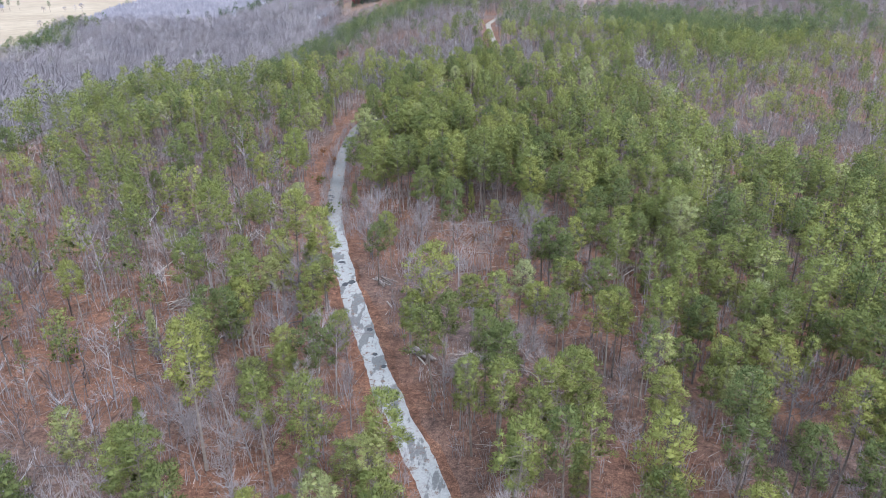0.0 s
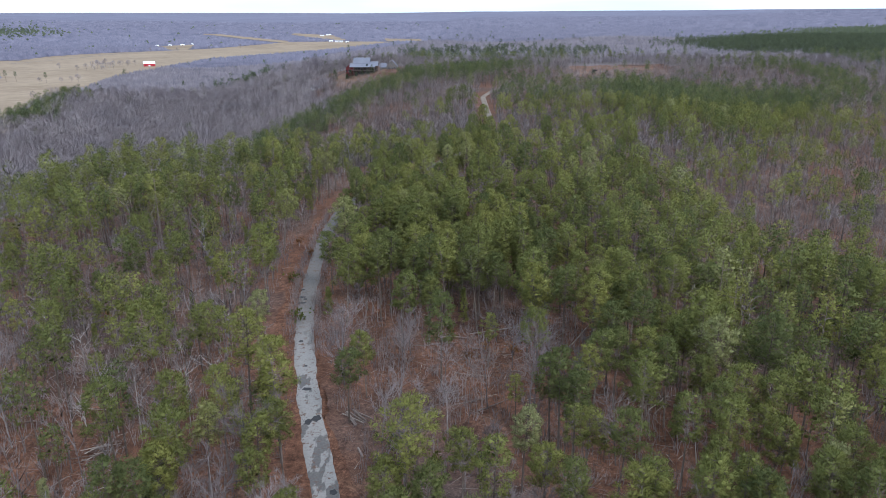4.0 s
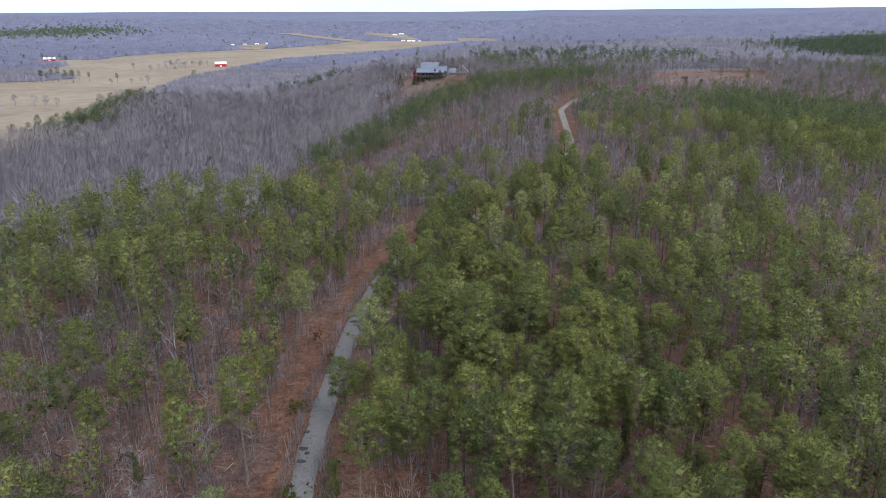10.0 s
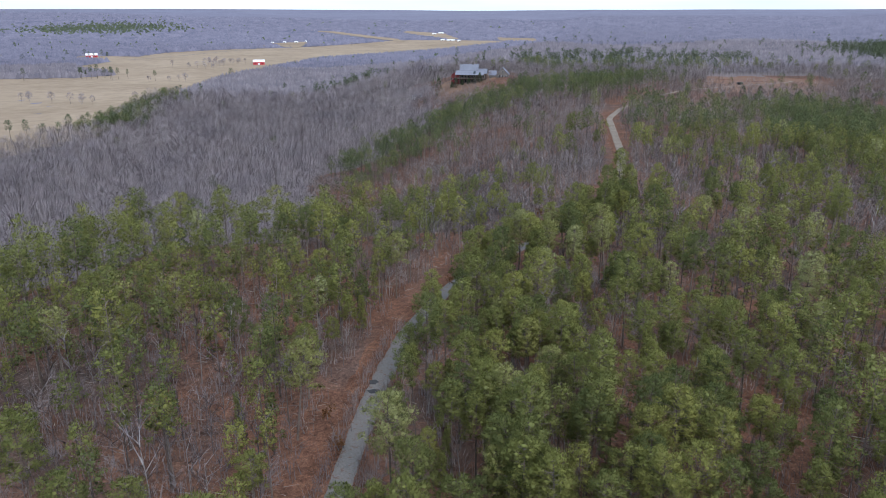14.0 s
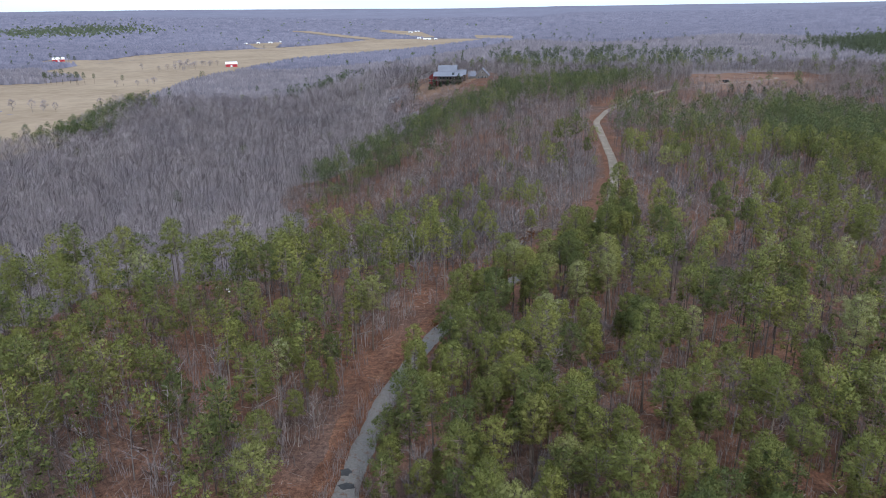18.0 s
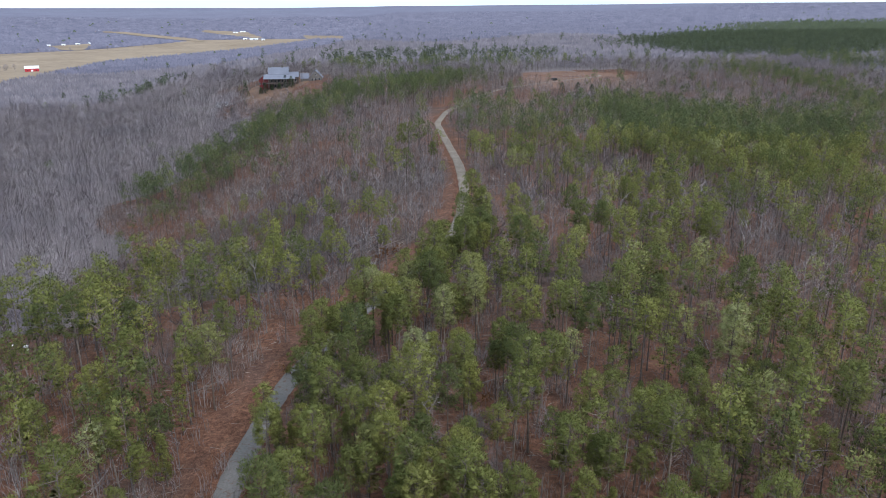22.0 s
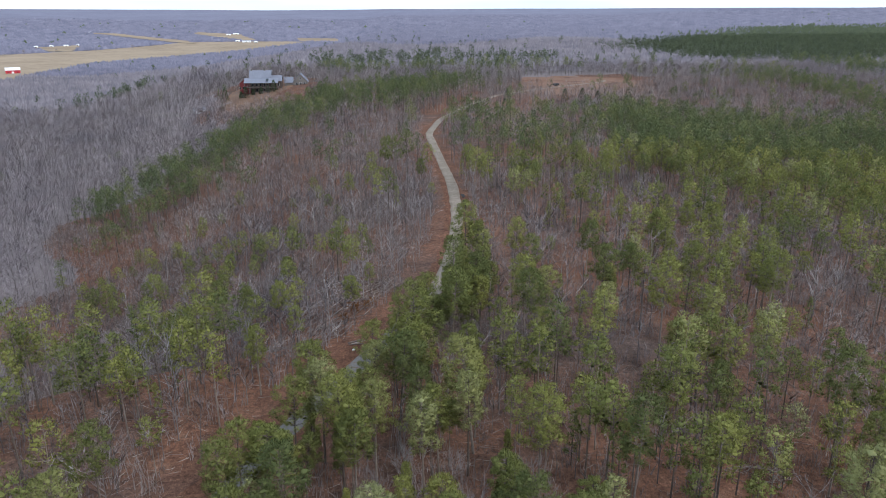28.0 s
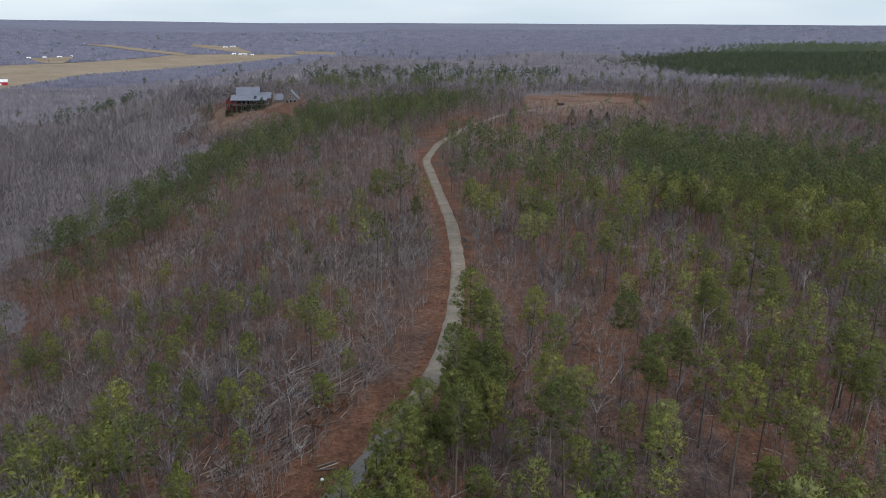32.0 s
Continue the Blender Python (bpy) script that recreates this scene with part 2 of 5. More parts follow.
def land(x, y):
    """The ground's height: a wooded ridge that falls to a valley in the west, and far uplands."""
    x, y = np.asarray(x, float), np.asarray(y, float)
    e = np.interp(y, EDGE_Y, EDGE_X)
    z = -42 * smooth((e - x) / np.interp(y, [0, 400, 620, 700], [110, 110, 170, 215]))
    r = np.interp(y, ROAD_Y, ROAD_X)
    z = z - 9 * smooth((x - r - 30) / 160) * smooth((900 - y) / 500)
    far = np.hypot(x, y)
    z = z + smooth((far - 2250) / 3000) * (71 - z)
    fall = smooth((x - np.interp(y, [300, 520, 700, 820], [275, 345, 400, 430])) / 190)
    z = z - 20 * fall * smooth((y - 330) / 150) * smooth((930 - y) / 160)
    roll_ = np.sin(x / 310 + 1.3 * np.sin(y / 420)) * np.sin(y / 260 + 0.8)
    z = z + roll_ * 5 * smooth((far - 1500) / 800)
    hills = np.sin(x / 430 + 1.1 * np.sin(y / 700 + 0.6)) * np.sin(y / 330 + 0.5 * np.sin(x / 520)) + 0.5 * np.sin(x / 170 + y / 240)
    z = z + (hills - 0.4) * 5 * smooth((far - 2300) / 900) * smooth((5200 - far) / 900)
    z = z + 4.5 * smooth(1.35 - np.hypot((x + 52) / 1.3, y - 762) / 60)
    off = np.abs(x - r)
    rough = (np.sin(x / 9.1 + y / 23) * np.sin(y / 11.3 - x / 31)) * 0.5
    return z + rough * smooth((off - 8) / 20) * smooth((1500 - far) / 500)


def road_gap(x, y):
    """How far a place is from the road's centre line, roughly."""
    slope = (np.interp(y + 6, ROAD_Y, ROAD_X) - np.interp(y - 6, ROAD_Y, ROAD_X)) / 12
    return (x - curve(y, ROAD_Y, ROAD_X)) / np.sqrt(1 + slope ** 2)


def inside(x, y, poly):
    x, y = np.asarray(x, float), np.asarray(y, float)
    res = np.zeros(x.shape, bool)
    n = len(poly)
    for i in range(n):
        (xa, ya), (xb, yb) = poly[i], poly[(i + 1) % n]
        if ya == yb:
            continue
        c = ((ya > y) != (yb > y)) & (x < (xb - xa) * (y - ya) / (yb - ya) + xa)
        res ^= c
    return res


# ---------------------------------------------------------------- meshes
def sheet(name, verts, faces, mats, mat_index=None, tint=None, smooth_shade=False, normals=None):
    me = bpy.data.meshes.new(name)
    verts, faces = np.asarray(verts, np.float32), np.asarray(faces, np.int32)
    k = faces.shape[1]
    me.vertices.add(len(verts))
    me.vertices.foreach_set("co", verts.ravel())
    me.loops.add(faces.size)
    me.loops.foreach_set("vertex_index", faces.ravel())
    me.polygons.add(len(faces))
    me.polygons.foreach_set("loop_start", np.arange(0, faces.size, k, dtype=np.int32))
    for m in mats:
        me.materials.append(m)
    if mat_index is not None:
        me.polygons.foreach_set("material_index", np.asarray(mat_index, np.int32))
    if tint is not None:
        me.attributes.new("tree_tint", "FLOAT", "POINT").data.foreach_set("value", np.asarray(tint, np.float32))
    me.update(calc_edges=True)
    me.polygons.foreach_set("use_smooth", np.full(len(faces), smooth_shade))
    if normals is not None:
        me.attributes.new("custom_normal", "FLOAT_VECTOR", "POINT").data.foreach_set("vector", np.asarray(normals, np.float32).ravel())
    return me


def part(name, bm, mat, parent, label=""):
    """Links a bmesh as one mesh object under a thing."""
    me = bpy.data.meshes.new(name)
    bm.to_mesh(me)
    bm.free()
    me.materials.append(mat)
    ob = new(name, me)
    ob.parent = parent
    return tagged(ob, label)


def grid_axis(lo, hi, near_lo, near_hi, step, grow):
    a = list(np.arange(near_lo, near_hi + step / 2, step))
    s, v = step, near_hi
    while v < hi:
        s *= grow
        v += s
        a.append(min(v, hi))
    s, v = step, near_lo
    while v > lo:
        s *= grow
        v -= s
        a.insert(0, max(v, lo))
    return np.array(a)


def quads(nx, ny):
    i, j = np.meshgrid(np.arange(nx - 1), np.arange(ny - 1), indexing="ij")
    a = (i * ny + j).ravel()
    return np.stack([a, a + ny, a + ny + 1, a + 1], 1)


gx = grid_axis(-4700, 4700, -140, 200, 2.5, 1.07)
gy = grid_axis(-700, 4750, -40, 520, 2.5, 1.06)
GX, GY = np.meshgrid(gx, gy, indexing="ij")
GZ = land(GX, GY)
faces = quads(len(gx), len(gy))
ctr = np.stack([GX, GY], -1).reshape(-1, 2)[faces].mean(1)
wander = 14 * np.sin(ctr[:, 1] / 17) * np.sin(ctr[:, 0] / 23)
beyond = np.where((ctr[:, 0] < np.interp(ctr[:, 1], TALL_Y, TALL_X) + wander) | (ctr[:, 1] > 845 + wander), 1, 0)
# past 1000 m the ground takes the haze-tinted colour
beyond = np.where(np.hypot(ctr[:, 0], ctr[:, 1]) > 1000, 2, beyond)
ground = new("ground", sheet("ground", np.stack([GX, GY, GZ], -1).reshape(-1, 3), faces, [LITTER, GREY_LITTER, HAZED_WOODS], beyond, smooth_shade=True))
tagged(ground, "rolling forest floor covered in red-brown fallen leaves", "ground", kind="structure")


def drape(name, poly, step, lift, mat, label, category="ground"):
    """A sheet over the land inside an outline."""
    p = np.array(poly, float)
    xs = np.arange(p[:, 0].min(), p[:, 0].max() + step, step)
    ys = np.arange(p[:, 1].min(), p[:, 1].max() + step, step)
    X, Y = np.meshgrid(xs, ys, indexing="ij")
    wob = step * 0.45
    X2, Y2 = X + np.sin(Y / step * 1.7) * wob * 0.4, Y + np.sin(X / step * 2.3) * wob * 0.4
    q = quads(len(xs), len(ys))
    V = np.stack([X2, Y2, land(X2, Y2) + lift], -1).reshape(-1, 3)
    c = V[q].mean(1)
    q = q[inside(c[:, 0], c[:, 1], poly)]
    ob = new(name, sheet(name, V, q, [mat], smooth_shade=True))
    return tagged(ob, label, category, kind="structure")


FIELD = [(-1300, 420), (-420, 470), (-385, 560), (-382, 656), (-430, 842), (-500, 1185), (-480, 1674), (-300, 2052),
         (-100, 2493), (-150, 2650), (-479, 2560), (-850, 2003), (-929, 1834), (-930, 1700), (-1065, 1690), (-1050, 1590),
         (-905, 1545), (-897, 1400), (-800, 1300), (-705, 1240), (-745, 1183), (-800, 1160), (-1300, 1080)]
drape("pasture_main", FIELD, 14, 0.5, STRAW, "dry straw-coloured winter pasture on the valley floor", "field")
drape("field_track", [(-906, 1540), (-899, 1540), (-893, 1440), (-885, 1345), (-892, 1345), (-900, 1440)], 2.5, 0.7, GRAVEL, "pale dirt track along the pasture's edge", "road")
drape("field_track", [(-898, 1600), (-890, 1600), (-834, 1757), (-800, 1950), (-776, 2123), (-784, 2123), (-808, 1950), (-842, 1757)], 4, 0.8, GRAVEL, "pale dirt track along the pasture's edge", "road")
STRIPS = ([(-1010, 3030), (-820, 3000), (-520, 2770), (-460, 2610), (-545, 2690), (-830, 2930)],
              [(-560, 3160), (-380, 3060), (-295, 2860), (-335, 2820), (-425, 2980), (-565, 3080)],
              [(-880, 2425), (-770, 2500), (-735, 2310), (-800, 2330)],
              [(-170, 2900), (-20, 2860), (-10, 2780), (-150, 2800)])
OPEN_STRIPS = []
for strip in STRIPS:
    middle = sum(math.hypot(a, b) for a, b in strip) / len(strip)
    strip = [(a * 0.952, b * 0.952) if math.hypot(a, b) < middle else (a, b) for a, b in strip]
    OPEN_STRIPS.append(strip)
    drape("far_pasture", strip, 12, 1.2, STRAW, "narrow strip of dry pasture among distant woods", "field")
YARD = [(-90, 738), (-84, 704), (-66, 696), (-56, 712), (-44, 738), (-26, 772), (-88, 775)]
drape("yard", YARD, 4, 0.12, DRY_GRASS, "sloping yard of dry brown grass below the lodge", "yard")
DRIVE = two_scale("grey_drive", (0.15, 0.132, 0.122), (0.25, 0.225, 0.205), 0.1, 0.8, relief=0.03)
drape("yard_drive", [(-158, 794), (-152, 796), (-130, 764), (-104, 742), (-86, 738), (-86, 735), (-107, 738), (-135, 760)], 1.5, 0.25, DRIVE, "pale gravel drive below the lodge yard", "road")
CLEARING = [(142, 700), (160, 688), (188, 684), (222, 695), (262, 740), (255, 815), (205, 848), (165, 832), (150, 770)]
drape("clearing", CLEARING, 3, 0.1, DIRT, "bare reddish dirt clearing beside the road", "clearing")

# ---------------------------------------------------------------- the road
ROAD_SEC = [-1.9, -1.7, -0.85, 0.0, 0.85, 1.7, 1.9]


def ribbon(name, y0, y1, secs, lift, mat, step=1.2, ragged=0.2, widen=None):
    ys = np.arange(y0, y1, step)
    xs = curve(ys, ROAD_Y, ROAD_X)
    dx, dy = np.gradient(xs), np.gradient(ys)
    n = np.hypot(dx, dy)
    nx, ny = dy / n, -dx / n
    V = []
    for k, s in enumerate(secs):
        edge = k in (0, len(secs) - 1)
        w = s + (ragged * (0.7 * np.sin(ys / 3.1 + 2 * np.sin(ys / 7.7) + s) + np.random.uniform(-0.7, 0.7, len(ys))) if edge or k in (1, len(secs) - 2) else 0)
        if edge and widen is not None:
            w = s + (w - s) * 0.5 + widen(ys, s)
        px, py = xs + nx * w, ys + ny * w
        V.append(np.stack([px, py, land(px, py) + (lift if not edge else -0.05)], -1))
    V = np.stack(V)
    q = quads(len(secs), len(ys))[:, ::-1]
    return sheet(name, V.reshape(-1, 3), q, [mat], smooth_shade=True)


def road_material():
    m, nt, b = material("worn_asphalt")
    g = nt.nodes.new("ShaderNodeNewGeometry")
    mp = nt.nodes.new("ShaderNodeMapping")
    mp.inputs["Scale"].default_value = (0.4, 0.13, 1.0)
    nt.links.new(g.outputs["Position"], mp.inputs["Vector"])
    patch = noise_of(nt, 1.0, 4, 0.62, mp.outputs[0])
    fine = noise_of(nt, 3.0, 5, 0.7)
    pale = ramp(nt, fine, [(0.25, (0.215, 0.202, 0.188)), (0.75, (0.335, 0.318, 0.298))])
    dark = ramp(nt, fine, [(0.25, (0.1, 0.094, 0.09)), (0.75, (0.175, 0.164, 0.156))])
    mid_ = ramp(nt, fine, [(0.25, (0.115, 0.105, 0.097)), (0.75, (0.21, 0.194, 0.18))])
    where = nt.nodes.new("ShaderNodeSeparateXYZ")
    nt.links.new(g.outputs["Position"], where.inputs[0])
    worn = add(nt, "ShaderNodeMapRange", **{"From Min": 112.0, "From Max": 135.0, "To Min": 0.0, "To Max": 1.0})
    nt.links.new(where.outputs["Y"], worn.inputs["Value"])
    spread = mix(nt, worn.outputs[0], ramp(nt, patch, [(0.44, (1, 1, 1)), (0.47, (0, 0, 0))]), ramp(nt, patch, [(0.33, (1, 1, 1)), (0.36, (0, 0, 0))]))
    base = mix(nt, worn.outputs[0], pale, mid_)
    col = mix(nt, spread, base, dark)
    leaf = ramp(nt, noise_of(nt, 0.8, 6, 0.75), [(0.55, (0, 0, 0)), (0.62, (1, 1, 1))])
    col = mix(nt, leaf, col, (0.14, 0.092, 0.07))
    nt.links.new(col, b.inputs["Base Color"])
    b.inputs["Roughness"].default_value = 0.9
    b.inputs["Specular IOR Level"].default_value = 0.15
    bump(nt, b, fine, 0.4, 0.01)
    return m


ASPHALT = road_material()
def verge_reach(ys, s):
    """The bare strip is broad on the west side from the bend onwards, and narrow and uneven elsewhere."""
    broad = 2.2 * smooth((ys - 96) / 24) * (s < 0)
    return np.sign(s) * (broad + 1.3 * np.sin(ys / 9.0 + s) * np.sin(ys / 21.0 + 1.0))


verge = new("verge", ribbon("verge", -50, 297, [-5.4, -4.2, -3.4, -2.0, 0, 2.0, 2.6, 3.2], 0.03, RED_LITTER, 1.6, 0.6, verge_reach))
tagged(verge, "roadside strip of red-brown fallen pine straw and leaves", "verge", kind="structure")
bank = new("road_bank", ribbon("road_bank", 297, 735, [-4.2, -3.4, -2.6, -1.8, 0, 1.8, 2.3, 2.9], 0.05, RED_LITTER, 1.6, 0.7))
tagged(bank, "red-brown leaf-strewn dirt shoulder along the gravel lane", "verge", kind="structure")
road = new("road", ribbon("road", -55, 296.5, ROAD_SEC, 0.06, ASPHALT))
tagged(road, "narrow cracked grey asphalt lane with pale patches", "road", kind="structure")
lane = new("gravel_road", ribbon("gravel_road", 296.5, 800, [-1.95, -1.75, -0.9, 0, 0.9, 1.75, 1.95], 0.2, GRAVEL, ragged=0.16))
tagged(lane, "pale gravel lane climbing the wooded ridge", "road", kind="structure")


# ---------------------------------------------------------------- tree shapes, as arrays of triangles
rng = np.random.default_rng(7)


def tube(path, radii, sides):
    """A tapered limb along a path, in triangles."""
    path = np.asarray(path, float)
    V, F = [], []
    for i, (p, r) in enumerate(zip(path, radii)):
        d = path[min(i + 1, len(path) - 1)] - path[max(i - 1, 0)]
        d /= np.linalg.norm(d) + 1e-9
        a = np.cross(d, (0.31, 0.95, 0.07))
        a /= np.linalg.norm(a) + 1e-9
        b = np.cross(d, a)
        for k in range(sides):
            t = 2 * math.pi * k / sides
            V.append(p + r * (a * math.cos(t) + b * math.sin(t)))
    for i in range(len(path) - 1):
        for k in range(sides):
            p, q = i * sides + k, i * sides + (k + 1) % sides
            F += [(p, q, p + sides), (q, q + sides, p + sides)]
    return np.array(V), np.array(F)


def join(pieces):
    V, F, n = [], [], 0
    for v, f in pieces:
        V.append(v)
        F.append(f + n)
        n += len(v)
    return np.concatenate(V), np.concatenate(F)


def slivers(starts, ends, widths):
    """Thin twigs: one long triangle each."""
    starts, ends = np.asarray(starts, float), np.asarray(ends, float)
    d = ends - starts
    side = np.cross(d, rng.normal(size=d.shape))
    side /= np.linalg.norm(side, axis=1)[:, None] + 1e-9
    w = np.asarray(widths, float)[:, None] / 2
    V = np.stack([starts - side * w, starts + side * w, ends], 1).reshape(-1, 3)
    return V, np.arange(len(V)).reshape(-1, 3)


def sprays(centres, heart, length, width, count, lift=0.45):
    """Tufts of needles: slim triangles that fan out from each centre, with the soft shading of a rounded tuft on a rounded crown."""
    n = len(centres) * count
    own = rng.normal(size=(len(centres), 3)) * 0.25
    out = (centres - heart) * np.array([1, 1, 0.75])
    out = out / (np.linalg.norm(out, axis=1)[:, None] + 1e-9)
    out_n = np.repeat(out + own, count, 0)
    c = np.repeat(centres, count, 0)
    d = rng.normal(size=(n, 3))
    d /= np.linalg.norm(d, axis=1)[:, None] + 1e-9
    d = d + np.repeat(out, count, 0) * 0.5 + np.array([0, 0, lift])
    d /= np.linalg.norm(d, axis=1)[:, None] + 1e-9
    side = np.cross(d, out_n + rng.normal(size=(n, 3)) * 0.5)
    side /= np.linalg.norm(side, axis=1)[:, None] + 1e-9
    s = rng.uniform(0.6, 1.1, (n, 1)) * np.repeat(rng.uniform(0.75, 1.25, (len(centres), 1)), count, 0)
    w = side * s * width / 2
    V = np.stack([c - w, c + w, c + d * s * length], 1)
    N = out_n * 0.75 + d * 0.55 + np.array([0, 0, 0.25])
    N /= np.linalg.norm(N, axis=1)[:, None]
    back = np.einsum("ij,ij->i", np.cross(V[:, 1] - V[:, 0], V[:, 2] - V[:, 0]), N) < 0
    V[back] = V[back][:, [1, 0, 2]]
    return V.reshape(-1, 3), np.arange(3 * n).reshape(-1, 3), np.repeat(N, 3, 0)


OCTA_V = np.array([(1, 0, 0), (0, 1, 0), (-1, 0, 0), (0, -1, 0), (0, 0, 1), (0, 0, -1)], float)
OCTA_F = np.array([(0, 1, 4), (1, 2, 4), (2, 3, 4), (3, 0, 4), (1, 0, 5), (2, 1, 5), (3, 2, 5), (0, 3, 5)])


def lumps(centres, sizes, heart, count, length, width):
    """Boughs: each a rounded lump of fine needle tufts, soft and feathery, brushing out and up from the bough's own middle."""
    n = len(centres) * count
    c = np.repeat(centres, count, 0)
    r = np.repeat(sizes, count)[:, None]
    o = rng.normal(size=(n, 3)) + np.array([0, 0, 0.35])
    o /= np.linalg.norm(o, axis=1)[:, None] + 1e-9
    base = c + o * r * np.array([1, 1, 0.68]) * rng.uniform(0.55, 1.0, (n, 1))
    out = (centres - heart) * np.array([1, 1, 0.8])
    out = np.repeat(out / (np.linalg.norm(out, axis=1)[:, None] + 1e-9), count, 0)
    d = o * 0.8 + out * 0.35 + rng.normal(size=(n, 3)) * 0.5 + np.array([0, 0, 0.4])
    d /= np.linalg.norm(d, axis=1)[:, None] + 1e-9
    N = o * 0.72 + out * 0.55 + np.array([0, 0, 0.14]) + rng.normal(size=(n, 3)) * 0.08
    N /= np.linalg.norm(N, axis=1)[:, None]
    side = np.cross(d, N + rng.normal(size=(n, 3)) * 0.6)
    side /= np.linalg.norm(side, axis=1)[:, None] + 1e-9
    s = rng.uniform(0.6, 1.2, (n, 1))
    V = np.stack([base - side * s * width / 2, base + side * s * width / 2, base + d * s * length], 1)
    back = np.einsum("ij,ij->i", np.cross(V[:, 1] - V[:, 0], V[:, 2] - V[:, 0]), N) < 0
    V[back] = V[back][:, [1, 0, 2]]
    tufts = (V.reshape(-1, 3), np.arange(3 * n).reshape(-1, 3), np.repeat(N, 3, 0))
    if count < 20:
        return tufts
    # the close-packed heart of each bough
    m = len(centres)
    v = OCTA_V[None] * rng.uniform(0.65, 1.15, (m, 6, 1)) + rng.normal(size=(m, 6, 3)) * 0.16
    a = rng.uniform(0, 6.28, m)
    ca, sa = np.cos(a)[:, None], np.sin(a)[:, None]
    v = np.stack([v[..., 0] * ca - v[..., 1] * sa, v[..., 0] * sa + v[..., 1] * ca, v[..., 2] * 0.68], 2)
    out = (centres - heart) * np.array([1, 1, 0.8])
    out = out / (np.linalg.norm(out, axis=1)[:, None] + 1e-9)
    nn = v * 0.45 + out[:, None] * 0.6 + np.array([0, 0, 0.15])
    nn /= np.linalg.norm(nn, axis=2)[..., None]
    f = OCTA_F[None] + 6 * np.arange(m)[:, None, None]
    core = ((centres[:, None] + v * sizes[:, None, None] * 0.45).reshape(-1, 3), f.reshape(-1, 3), nn.reshape(-1, 3))
    return join3([tufts, core])


def with_normals(v, f):
    n = np.zeros_like(v)
    c = np.cross(v[f[:, 1]] - v[f[:, 0]], v[f[:, 2]] - v[f[:, 0]])
    for k in range(3):
        np.add.at(n, f[:, k], c)
    return v, f, n / (np.linalg.norm(n, axis=1)[:, None] + 1e-9)


def join3(pieces):
    v, f = join([p[:2] for p in pieces])
    return v, f, np.concatenate([p[2] for p in pieces])


def pine_shape(height, level, habit=0):
    """Trunk and crown of one pine. level 0 is near, 3 farthest. habit 1: thin open crown; 2: low broad crown; 3: wide dome."""
    r0 = 0.0105 * height + 0.02
    lean = rng.normal(size=2) * 0.022 * height
    sides, steps = (6, 4, 3, 3)[level], (6, 3, 2, 2)[level]
    zs = np.linspace(-0.4, height * 0.95, steps)
    path = np.stack([lean[0] * (zs / height) ** 2, lean[1] * (zs / height) ** 2, zs], 1)
    wood = [tube(path, np.linspace(r0, r0 * 0.2, steps), sides)]

    def stem(z):
        return np.stack([np.interp(z, path[:, 2], path[:, 0]), np.interp(z, path[:, 2], path[:, 1]), z], 1)

    base = height * (rng.uniform(0.55, 0.64), 0.6, 0.2, 0.59)[habit]
    cr = height * (0.148, 0.125, 0.165, 0.162)[habit] * rng.uniform(0.92, 1.12)
    n = int((66, 29, 18, 8)[level] * (1.0, 0.6, 1.0, 1.15)[habit])
    u = (np.arange(n) + rng.uniform(0, 1, n)) / n
    if habit == 2:
        prof = 1.05 - 0.9 * u
    else:
        prof = np.sqrt(np.clip(1 - ((u - 0.34) / 0.69) ** 2, 0.03, 1))
    ang = np.arange(n) * 2.4 + rng.normal(size=n) * 0.35
    side = rng.uniform(0, 6.28)
    lobe = 1 + 0.2 * np.cos(2 * (ang - side)) + 0.16 * np.sin(3 * ang + 9 * u)
    rad = cr * prof * lobe * np.sqrt(rng.uniform((0.14, 0.16, 0.15, 0.12)[level], 1.0, n))
    z = base + (height - base) * u - 0.22 * rad * (u < 0.5)
    C = stem(z) * np.array([1, 1, 0]) + np.stack([rad * np.cos(ang), rad * np.sin(ang), z], 1)
    if level < 2:
        k = slice(None, None, (1, 2)[level])
        st = stem(np.clip(C[k, 2] - 0.35 * rad[k] - 0.2, base * 0.9, None))
        wood.append(slivers(st, C[k], np.full(len(st), (0.11, 0.14)[level])))
        m = (10, 3)[level]
        zz, aa = rng.uniform(0.15, 0.5, m) * height, rng.uniform(0, 6.28, m)
        s2 = stem(zz)
        wood.append(slivers(s2, s2 + np.stack([np.cos(aa), np.sin(aa), 0.15 + 0 * aa], 1) * rng.uniform(0.6, 1.9, (m, 1)), np.full(m, 0.08)))
    grow = height / 16 * (1.0, 0.92, 1.0, 1.0)[habit]
    mid = stem(np.array([base + (height - base) * (0.36 if habit != 2 else 0.26)]))[0]
    size = (0.64, 0.76, 0.95, 1.35)[level] * grow * rng.uniform(0.7, 1.25, n)
    count, length, width = ((80, 0.33, 0.092), (31, 0.42, 0.18), (15, 0.68, 0.36), (9, 1.3, 0.75))[level]
    return with_normals(*join(wood)), lumps(C, size, mid, count, length * grow, width)


def crowned(v, f, height):
    """Twigs shaded as one rounded, airy crown."""
    n = (v - np.array([0, 0, height * 0.42])) * np.array([1, 1, 0.8])
    n = n / (np.linalg.norm(n, axis=1)[:, None] + 1e-9) + np.array([0, 0, 0.8])
    n /= np.linalg.norm(n, axis=1)[:, None]
    g = np.cross(v[f[:, 1]] - v[f[:, 0]], v[f[:, 2]] - v[f[:, 0]])
    back = np.einsum("ij,ij->i", g, n[f].mean(1)) < 0
    f = f.copy()
    f[back] = f[back][:, [1, 0, 2]]
    return v, f, n


